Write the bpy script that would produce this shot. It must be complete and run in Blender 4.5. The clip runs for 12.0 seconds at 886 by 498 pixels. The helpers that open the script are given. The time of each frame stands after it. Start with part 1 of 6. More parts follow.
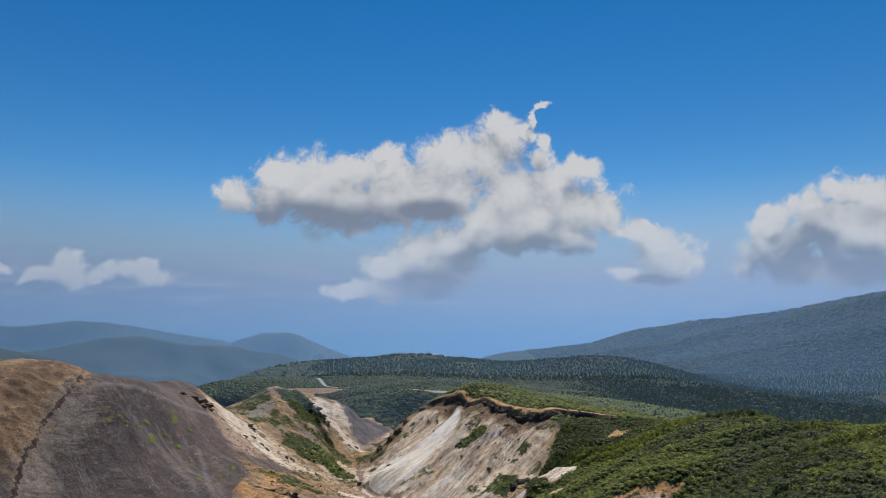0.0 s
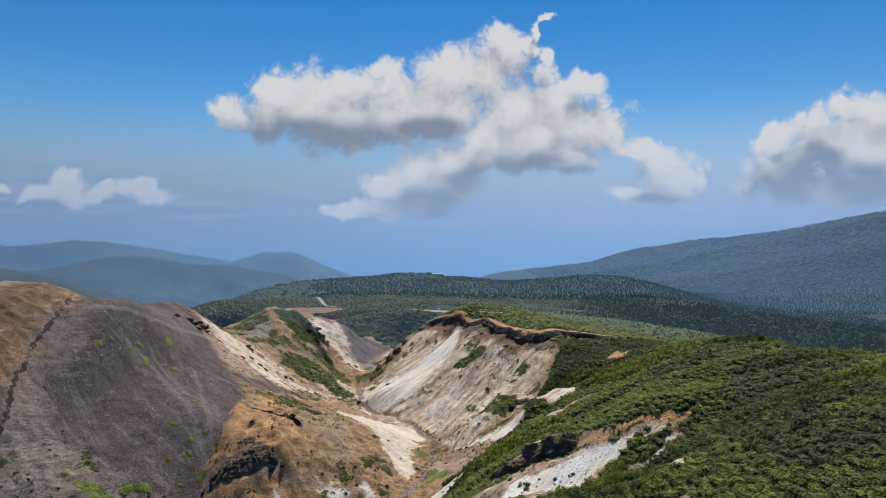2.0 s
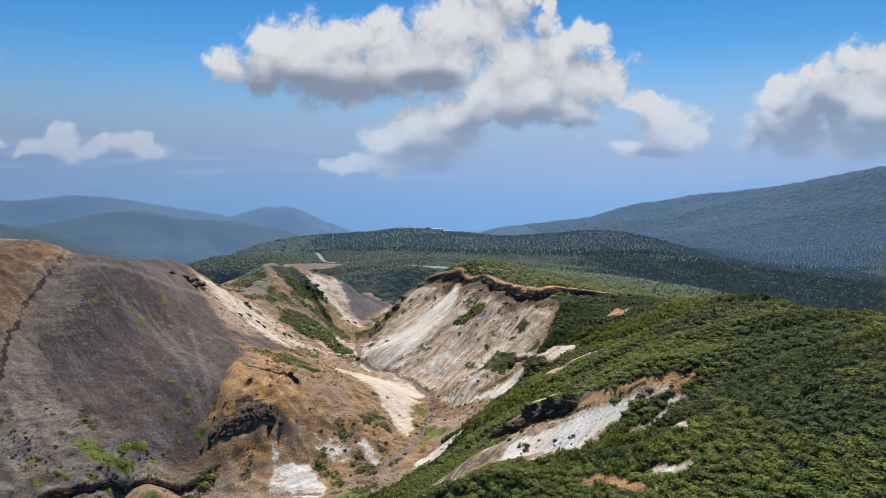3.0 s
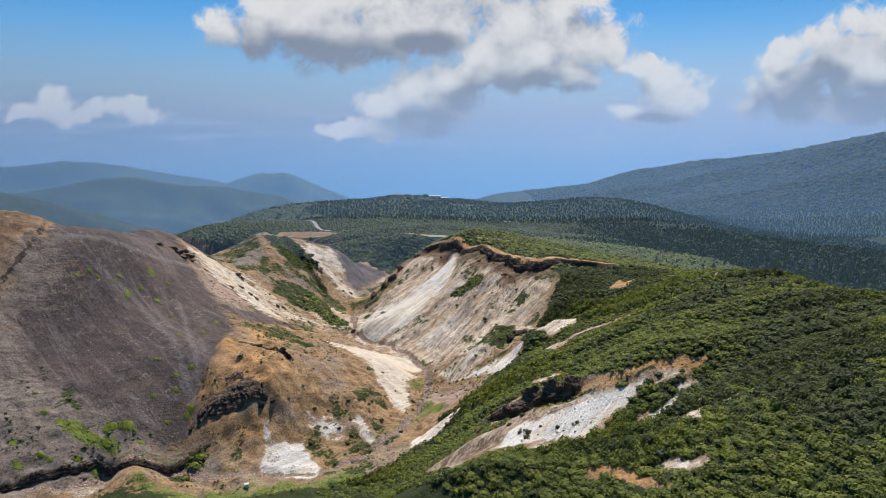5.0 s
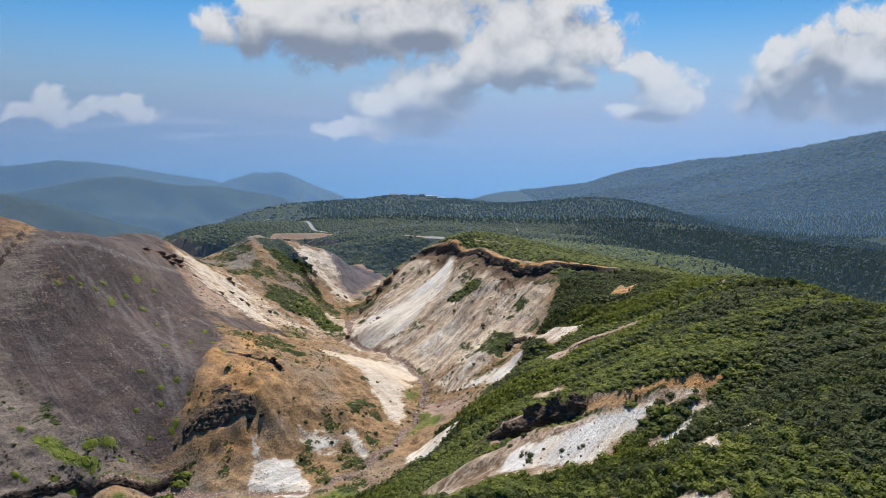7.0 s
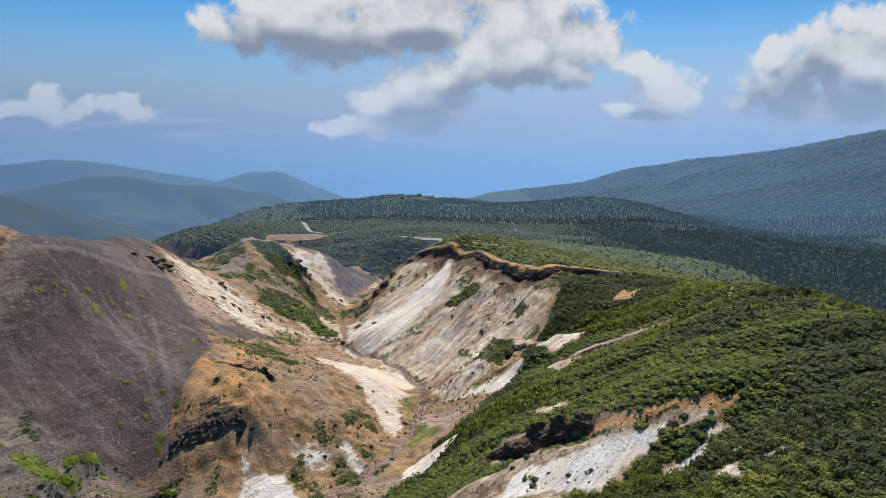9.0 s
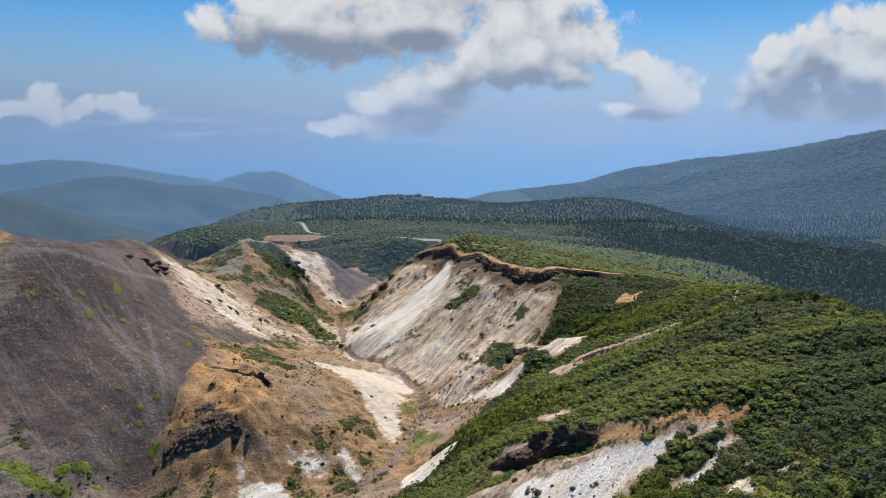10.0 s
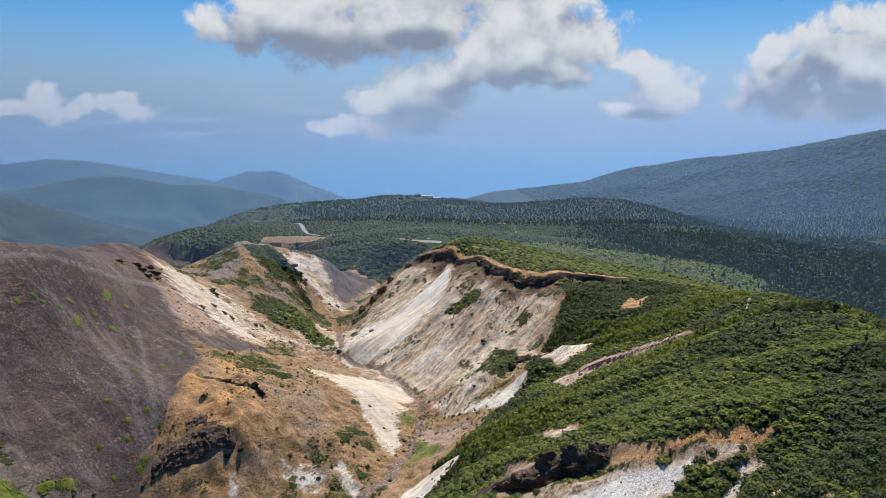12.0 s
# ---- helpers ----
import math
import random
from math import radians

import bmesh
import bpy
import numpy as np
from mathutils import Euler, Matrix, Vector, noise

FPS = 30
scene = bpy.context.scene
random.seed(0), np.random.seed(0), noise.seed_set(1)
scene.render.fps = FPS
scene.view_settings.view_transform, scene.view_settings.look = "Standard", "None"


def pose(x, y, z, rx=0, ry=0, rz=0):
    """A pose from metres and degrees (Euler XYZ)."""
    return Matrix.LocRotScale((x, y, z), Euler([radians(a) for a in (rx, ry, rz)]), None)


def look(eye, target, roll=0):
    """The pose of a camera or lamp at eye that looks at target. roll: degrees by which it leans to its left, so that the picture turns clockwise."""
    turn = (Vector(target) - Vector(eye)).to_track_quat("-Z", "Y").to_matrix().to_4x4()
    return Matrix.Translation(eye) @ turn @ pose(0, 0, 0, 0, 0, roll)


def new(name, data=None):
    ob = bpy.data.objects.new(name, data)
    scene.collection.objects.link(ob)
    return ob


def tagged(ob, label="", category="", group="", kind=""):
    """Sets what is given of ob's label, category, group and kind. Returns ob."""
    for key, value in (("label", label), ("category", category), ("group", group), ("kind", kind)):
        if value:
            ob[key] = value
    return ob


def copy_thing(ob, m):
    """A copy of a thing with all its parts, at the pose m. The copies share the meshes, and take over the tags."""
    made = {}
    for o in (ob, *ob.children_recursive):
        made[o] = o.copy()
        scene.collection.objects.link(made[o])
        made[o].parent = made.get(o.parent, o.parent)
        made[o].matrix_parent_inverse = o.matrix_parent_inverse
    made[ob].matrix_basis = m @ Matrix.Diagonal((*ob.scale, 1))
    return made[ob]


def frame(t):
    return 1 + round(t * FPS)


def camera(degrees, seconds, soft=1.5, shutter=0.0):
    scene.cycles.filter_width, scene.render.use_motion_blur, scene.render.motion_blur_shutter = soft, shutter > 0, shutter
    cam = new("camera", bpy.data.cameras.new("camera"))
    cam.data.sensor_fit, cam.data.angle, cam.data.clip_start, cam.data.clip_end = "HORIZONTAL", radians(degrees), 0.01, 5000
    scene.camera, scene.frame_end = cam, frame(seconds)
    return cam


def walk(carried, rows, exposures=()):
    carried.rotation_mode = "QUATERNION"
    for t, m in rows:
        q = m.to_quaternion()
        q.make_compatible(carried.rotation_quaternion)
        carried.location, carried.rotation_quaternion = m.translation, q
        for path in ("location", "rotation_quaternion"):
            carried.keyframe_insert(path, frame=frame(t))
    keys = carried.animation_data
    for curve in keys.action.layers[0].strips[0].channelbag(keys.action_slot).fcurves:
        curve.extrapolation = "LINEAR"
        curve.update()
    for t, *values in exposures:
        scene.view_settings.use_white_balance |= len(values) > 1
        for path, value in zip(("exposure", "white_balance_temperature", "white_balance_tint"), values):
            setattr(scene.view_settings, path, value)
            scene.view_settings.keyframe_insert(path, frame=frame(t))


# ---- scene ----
cam = camera(72.0, 12.0, soft=0.9)
# seconds, x, y, z in metres, heading and tilt in degrees
ROWS = [
    (0, -2.47, -54.68, 196.43, 0.003, 4.777),
    (0.5, -2.09, -48.89, 196.62, 0.010, 3.421),
    (1, -1.76, -43.29, 196.85, 0.016, 1.367),
    (1.5, -1.45, -37.86, 197.12, 0.017, -0.702),
    (2, -1.17, -32.59, 197.42, 0.010, -2.794),
    (2.5, -0.92, -27.49, 197.76, -0.006, -4.892),
    (3, -0.70, -22.53, 198.12, -0.034, -7.022),
    (3.5, -0.51, -17.72, 198.50, -0.072, -9.187),
    (3.7, -0.45, -15.83, 198.66, -0.090, -9.800),
    (4.1, -0.32, -12.12, 198.98, -0.132, -10.200),
    (4.7, -0.17, -6.71, 199.49, -0.205, -10.220),
    (5.5, -0.02, 0.25, 200.19, -0.318, -10.241),
    (6, 0.04, 4.46, 200.63, -0.395, -10.259),
    (6.5, 0.08, 8.56, 201.07, -0.474, -10.306),
    (7, 0.09, 12.58, 201.52, -0.551, -10.330),
    (8, 0.05, 20.37, 202.38, -0.697, -10.380),
    (9, -0.07, 27.88, 203.19, -0.815, -10.440),
    (9.5, -0.17, 31.55, 203.57, -0.861, -10.442),
    (10, -0.28, 35.18, 203.92, -0.897, -10.462),
    (10.5, -0.41, 38.76, 204.25, -0.923, -10.485),
    (11, -0.55, 42.32, 204.55, -0.941, -10.495),
    (11.5, -0.72, 45.84, 204.81, -0.952, -10.517),
    (12, -0.90, 49.36, 205.03, -0.959, -10.514),
]
walk(cam, [(t, pose(x, y, z, 90 + tilt, 0, yaw)) for t, x, y, z, yaw, tilt in ROWS],
     exposures=[(0, -0.08), (1, -0.01), (2, 0.07), (3, 0.19), (3.7, 0.20), (12, 0.20)])

# ---------------------------------------------------------------- sky and sun
SUN_EL, SUN_AZ = radians(57), radians(8)         # height, and bearing clockwise from straight ahead (+y)
HAZE, HAZE_LOW = (0.250, 0.332, 0.485), (0.115, 0.25, 0.46)
# Cumulus: puffs as east, up, half width, half height on the plane one unit ahead
CLOUD_LEFT = [(-0.343, 0.17, 0.036, 0.033), (-0.285, 0.163, 0.043, 0.036), (-0.218, 0.184, 0.072, 0.06), (-0.257, 0.213, 0.044, 0.033), (-0.159, 0.17, 0.086, 0.059), (-0.092, 0.213, 0.058, 0.039), (-0.091, 0.165, 0.086, 0.046), (-0.092, 0.245, 0.03, 0.018), (-0.014, 0.184, 0.086, 0.06), (0.016, 0.232, 0.061, 0.041), (0.064, 0.241, 0.069, 0.054), (0.104, 0.282, 0.035, 0.032), (0.089, 0.302, 0.025, 0.018), (-0.023, 0.151, 0.066, 0.027), (-0.16, 0.213, 0.058, 0.029)]
CLOUD_RIGHT = [(0.122, 0.179, 0.057, 0.048), (0.171, 0.198, 0.072, 0.037), (0.22, 0.217, 0.039, 0.021), (0.17, 0.146, 0.106, 0.059), (0.238, 0.146, 0.059, 0.042), (0.073, 0.127, 0.057, 0.04), (0.131, 0.099, 0.075, 0.026), (0.208, 0.104, 0.052, 0.03), (0.267, 0.16, 0.029, 0.021)]
CLOUD_LOW = [(0.015, 0.088, 0.047, 0.036), (-0.042, 0.076, 0.051, 0.035), (0.006, 0.051, 0.056, 0.032), (-0.023, 0.025, 0.046, 0.023), (-0.09, 0.054, 0.042, 0.02), (-0.138, 0.019, 0.056, 0.015), (-0.162, 0.015, 0.037, 0.01), (-0.1, 0.014, 0.039, 0.017)]
CLOUD_BITS = [(0.153, 0.302, 0.006, 0.020), (0.163, 0.325, 0.011, 0.006), (0.138, 0.282, 0.02, 0.015), (0.167, 0.264, 0.014, 0.018), (0.152, 0.239, 0.026, 0.02), (0.064, 0.095, 0.037, 0.019), (0.21, 0.213, 0.039, 0.016)]
CLOUD_SMALL = [(0.332, 0.115, 0.038, 0.024), (0.352, 0.085, 0.047, 0.034), (0.39, 0.067, 0.035, 0.035), (0.313, 0.039, 0.037, 0.014), (0.365, 0.037, 0.046, 0.015), (0.291, 0.118, 0.013, 0.009)]
CLOUD_EAST = [(0.656, 0.182, 0.058, 0.025), (0.713, 0.167, 0.052, 0.034), (0.597, 0.163, 0.033, 0.024), (0.55, 0.146, 0.028, 0.019), (0.542, 0.116, 0.038, 0.019), (0.634, 0.127, 0.085, 0.047), (0.711, 0.118, 0.085, 0.066), (0.554, 0.08, 0.065, 0.037), (0.497, 0.053, 0.028, 0.016), (0.591, 0.053, 0.084, 0.03), (0.668, 0.045, 0.093, 0.026), (0.746, 0.071, 0.056, 0.051), (0.771, 0.227, 0.021, 0.02), (0.797, 0.118, 0.056, 0.066)]
CLOUD_WEST = [(-0.677, 0.034, 0.019, 0.009), (-0.639, 0.04, 0.042, 0.015), (-0.617, 0.06, 0.024, 0.022), (-0.604, 0.043, 0.03, 0.019), (-0.56, 0.039, 0.026, 0.013), (-0.545, 0.048, 0.02, 0.012), (-0.513, 0.049, 0.023, 0.014), (-0.484, 0.056, 0.017, 0.01), (-0.474, 0.039, 0.037, 0.013), (-0.729, 0.053, 0.022, 0.006)]
# the thick grey undersides
CLOUD_BASES = [(-0.2, 0.136, 0.14, 0.024), (-0.03, 0.148, 0.06, 0.016), (-0.231, 0.123, 0.089, 0.026), (-0.294, 0.129, 0.047, 0.017), (-0.013, 0.022, 0.058, 0.026), (0.044, 0.06, 0.042, 0.024), (0.141, 0.088, 0.064, 0.019), (0.208, 0.075, 0.047, 0.012), (0.341, 0.032, 0.046, 0.009), (0.534, 0.047, 0.041, 0.024), (0.583, 0.067, 0.042, 0.042), (0.618, 0.099, 0.03, 0.037), (0.678, 0.053, 0.058, 0.032), (0.735, 0.037, 0.028, 0.015), (-0.139, 0.132, 0.066, 0.015)]
world = bpy.data.worlds.new("sky")
scene.world = world
world.use_nodes = True
wn, wl = world.node_tree.nodes, world.node_tree.links


def sky_node(kind, ins=(), **props):
    n = wn.new(kind)
    for k, v in props.items():
        setattr(n, k, v)
    for i, v in ins:
        if isinstance(v, bpy.types.NodeSocket):
            wl.new(v, n.inputs[i])
        else:
            n.inputs[i].default_value = v
    return n


def sm(op, a, b=0.0, c=0.0, clamp=False):
    return sky_node("ShaderNodeMath", ((0, a), (1, b), (2, c)), operation=op, use_clamp=clamp).outputs[0]


def sstep(v, lo, hi):
    return sky_node("ShaderNodeMapRange", ((0, v), (1, lo), (2, hi)), interpolation_type="SMOOTHSTEP").outputs[0]


def smix(f, a, b):
    return sky_node("ShaderNodeMix", ((0, f), (6, a), (7, b)), data_type="RGBA").outputs[2]


ways = sky_node("ShaderNodeTexCoord").outputs["Generated"]
apart = sky_node("ShaderNodeSeparateXYZ", ((0, ways),)).outputs
ahead = sm("MAXIMUM", apart[1], 0.05)
su, sv = sm("DIVIDE", apart[0], ahead), sm("DIVIDE", apart[2], ahead)
flat = sky_node("ShaderNodeCombineXYZ", ((0, su), (1, sv))).outputs[0]


def puffs(at, groups):
    """Nearness to the heaped puffs: 1 in their middles, 0 on their outlines, below 0 outside."""
    best = None
    for u, v, a, b in groups:
        q = sky_node("ShaderNodeVectorMath", ((0, at), (1, (0.9 / a, 0.9 / b, 0)), (2, (-0.9 * u / a, -0.9 * v / b, 0))), operation="MULTIPLY_ADD").outputs[0]
        d = sky_node("ShaderNodeVectorMath", ((0, q),), operation="LENGTH").outputs["Value"]
        best = d if best is None else sky_node("ShaderNodeMath", ((0, best), (1, d), (2, 0.35)), operation="SMOOTH_MIN").outputs[0]
    return sm("SUBTRACT", 1.0, best)


def billow(at):
    big = sky_node("ShaderNodeTexNoise", ((0, at), (2, 7.5), (3, 12.0), (4, 0.64), (8, 0.25))).outputs[0]
    small = sky_node("ShaderNodeTexNoise", ((0, at), (2, 30.0), (3, 10.0), (4, 0.72), (8, 0.6))).outputs[0]
    return sm("MULTIPLY", sm("SUBTRACT", big, 0.5), 2.9), sm("MULTIPLY", sm("SUBTRACT", small, 0.5), 2.7)


ALL_PUFFS = CLOUD_LEFT + CLOUD_RIGHT + CLOUD_LOW + CLOUD_BITS + CLOUD_SMALL + CLOUD_EAST + CLOUD_WEST
higher = sky_node("ShaderNodeVectorMath", ((0, flat), (1, (0.008, 0.040, 0.0))), operation="ADD").outputs[0]


def ruffle(at):
    """The same place on the plane, pushed about by eddies."""
    n = sky_node("ShaderNodeTexNoise", ((0, at), (2, 16.0), (3, 6.0), (4, 0.62), (8, 0.3))).outputs["Color"]
    push = sky_node("ShaderNodeVectorMath", ((0, n), (1, (0.075, 0.062, 0)), (2, (-0.0375, -0.031, 0))), operation="MULTIPLY_ADD").outputs[0]
    return sky_node("ShaderNodeVectorMath", ((0, at), (1, push)), operation="ADD").outputs[0]


body, body_up = puffs(ruffle(flat), ALL_PUFFS), puffs(ruffle(higher), ALL_PUFFS)
(lump, curl), (lump_up, _) = billow(flat), billow(higher)
dens = sm("ADD", sm("ADD", sm("MULTIPLY", body, 1.75), 0.20), sm("ADD", sm("MULTIPLY", lump, 0.66), sm("MULTIPLY", curl, 1.0)))
shape = sm("MULTIPLY", sstep(dens, -0.05, 0.95), sm("ADD", 0.75, sm("MULTIPLY", sstep(su, -0.46, -0.36), 0.25)))   # thin in the west
rise = sm("ADD", sm("MULTIPLY", sm("SUBTRACT", body, body_up), 0.36), sm("MULTIPLY", sm("SUBTRACT", lump, lump_up), 0.42))
under = sstep(sm("ADD", puffs(flat, CLOUD_BASES), sm("ADD", sm("MULTIPLY", lump, 0.45), sm("MULTIPLY", curl, 0.35))), -0.5, 0.8)
lit = sm("SUBTRACT", sm("ADD", sm("ADD", 0.60, rise), sm("MULTIPLY", curl, 0.24)), sm("MULTIPLY", under, 0.62), clamp=True)
cloud_colour = smix(sstep(lit, 0.02, 0.92), (0.205, 0.233, 0.295, 1), (0.645, 0.645, 0.65, 1))
front = sstep(apart[1], 0.15, 0.4)
FAR_RANGE = [(0.515, -0.026, 0.052, 0.024), (0.45, -0.04, 0.10, 0.022), (0.36, -0.05, 0.12, 0.014)]

sky = sky_node("ShaderNodeTexSky", sky_type="NISHITA", sun_disc=False, sun_elevation=SUN_EL, sun_rotation=SUN_AZ,
               altitude=1800, air_density=1.15, dust_density=0.1, ozone_density=4.0)
SKY_STRENGTH = 0.1
blue = sky_node("ShaderNodeHueSaturation", ((1, 1.36), (2, 0.88), (4, sky.outputs[0]))).outputs[0]
up = apart[2]
haze = smix(sstep(up, -0.10, 0.04), (*[v / SKY_STRENGTH for v in HAZE_LOW], 1), (*[v / SKY_STRENGTH for v in HAZE], 1))
side = sm("ADD", 0.80, sm("MULTIPLY", sstep(su, -0.7, 0.5), 0.42))      # the air is brighter towards the east
haze = sky_node("ShaderNodeVectorMath", ((0, haze), (3, side)), operation="SCALE").outputs[0]
hazy = smix(sstep(up, 0.015, 0.20), haze, blue)
streak = sky_node("ShaderNodeTexNoise", ((0, sky_node("ShaderNodeVectorMath", ((0, flat), (1, (2.0, 22.0, 1.0))), operation="MULTIPLY").outputs[0]), (2, 3.0), (3, 5.0))).outputs[0]
hazy = smix(sm("MULTIPLY", sstep(streak, 0.45, 0.75), sm("MULTIPLY", sstep(up, -0.06, 0.02), sm("MULTIPLY", sstep(up, 0.13, 0.04), 0.5))), hazy, (*[v / SKY_STRENGTH for v in (0.34, 0.39, 0.53)], 1))
far_range = sm("MULTIPLY", sstep(puffs(flat, FAR_RANGE), 0.0, 0.12), sm("MULTIPLY", front, 0.30))
hazy = smix(far_range, hazy, (*[v / SKY_STRENGTH for v in (0.20, 0.33, 0.58)], 1))
clouded = sky_node("ShaderNodeVectorMath", ((0, cloud_colour), (1, (1 / SKY_STRENGTH,) * 3)), operation="MULTIPLY").outputs[0]
low_fade = sstep(up, 0.0, 0.15)
veiled = smix(sm("ADD", 0.62, sm("MULTIPLY", low_fade, 0.34)), hazy, clouded)
wl.new(smix(sm("MULTIPLY", shape, front), hazy, veiled), wn["Background"].inputs[0])
wn["Background"].inputs[1].default_value = SKY_STRENGTH

sun_data = bpy.data.lights.new("sun", "SUN")
sun_data.energy, sun_data.angle, sun_data.color = 5.0, radians(0.5), (1.0, 0.95, 0.87)
sun = new("sun", sun_data)
sun.matrix_world = look((0, 0, 0), (-math.cos(SUN_EL) * math.sin(SUN_AZ), -math.cos(SUN_EL) * math.cos(SUN_AZ), -math.sin(SUN_EL)))

# ---------------------------------------------------------------- materials


class Nodes:
    """A short way to write node trees."""

    def __init__(self, name):
        self.mat = bpy.data.materials.new(name)
        self.mat.use_nodes = True
        self.tree = self.mat.node_tree
        self.bsdf = self.tree.nodes["Principled BSDF"]
        self.bsdf.inputs["Specular IOR Level"].default_value = 0.25

    def add(self, kind, **props):
        n = self.tree.nodes.new(kind)
        for k, v in props.items():
            setattr(n, k, v)
        return n

    def put(self, socket, value):
        if isinstance(value, bpy.types.NodeSocket):
            self.tree.links.new(value, socket)
        elif isinstance(value, tuple) and len(value) == 3 and socket.type == "RGBA":
            socket.default_value = (*value, 1)
        else:
            socket.default_value = value

    def math(self, op, a, b=0.0, c=0.0, clamp=False):
        n = self.add("ShaderNodeMath", operation=op, use_clamp=clamp)
        for s, v in zip(n.inputs, (a, b, c)):
            self.put(s, v)
        return n.outputs[0]

    def mix(self, f, a, b, blend="MIX"):
        n = self.add("ShaderNodeMix", data_type="RGBA", blend_type=blend)
        self.put(n.inputs[0], f)
        self.put(n.inputs[6], a)
        self.put(n.inputs[7], b)
        return n.outputs[2]

    def step(self, v, lo, hi):
        n = self.add("ShaderNodeMapRange", interpolation_type="SMOOTHSTEP")
        self.put(n.inputs[0], v)
        n.inputs[1].default_value, n.inputs[2].default_value = lo, hi
        return n.outputs[0]

    def place(self, scale=(1, 1, 1), heading=None):
        """The place in the world, scaled; with a heading, x runs across it and y along it."""
        g = self.add("ShaderNodeNewGeometry").outputs["Position"]
        if heading:
            r = self.add("ShaderNodeVectorRotate", rotation_type="Z_AXIS")
            self.put(r.inputs["Vector"], g)
            r.inputs["Angle"].default_value = math.pi / 2 - math.atan2(heading[1], heading[0])
            g = r.outputs[0]
        m = self.add("ShaderNodeVectorMath", operation="MULTIPLY")
        self.put(m.inputs[0], g)
        m.inputs[1].default_value = scale
        return m.outputs[0]

    def noise(self, scale, detail=4.0, rough=0.55, vector=None, warp=0.0):
        n = self.add("ShaderNodeTexNoise")
        self.put(n.inputs["Vector"], vector or self.place())
        n.inputs["Scale"].default_value, n.inputs["Detail"].default_value = scale, detail
        n.inputs["Roughness"].default_value, n.inputs["Distortion"].default_value = rough, warp
        spread_out = self.add("ShaderNodeMapRange")
        self.put(spread_out.inputs[0], n.outputs[0])
        spread_out.inputs[1].default_value, spread_out.inputs[2].default_value = 0.30, 0.70
        return spread_out.outputs[0]

    def cells(self, scale, vector=None, feature="F1"):
        n = self.add("ShaderNodeTexVoronoi", feature=feature)
        self.put(n.inputs["Vector"], vector or self.place())
        n.inputs["Scale"].default_value = scale
        return n.outputs["Distance"]

    def done(self, colour, rough=0.9, height=None, strength=0.6, depth=0.3):
        self.put(self.bsdf.inputs["Base Color"], colour)
        self.put(self.bsdf.inputs["Roughness"], rough)
        if height is not None:
            b = self.add("ShaderNodeBump")
            b.inputs["Strength"].default_value, b.inputs["Distance"].default_value = strength, depth
            self.put(b.inputs["Height"], height)
            self.put(self.bsdf.inputs["Normal"], b.outputs[0])
        return self.mat


EAST_FALL, WEST_FALL = (-0.75, -0.66), (0.84, -0.54)    # ways down the two sides of the valley


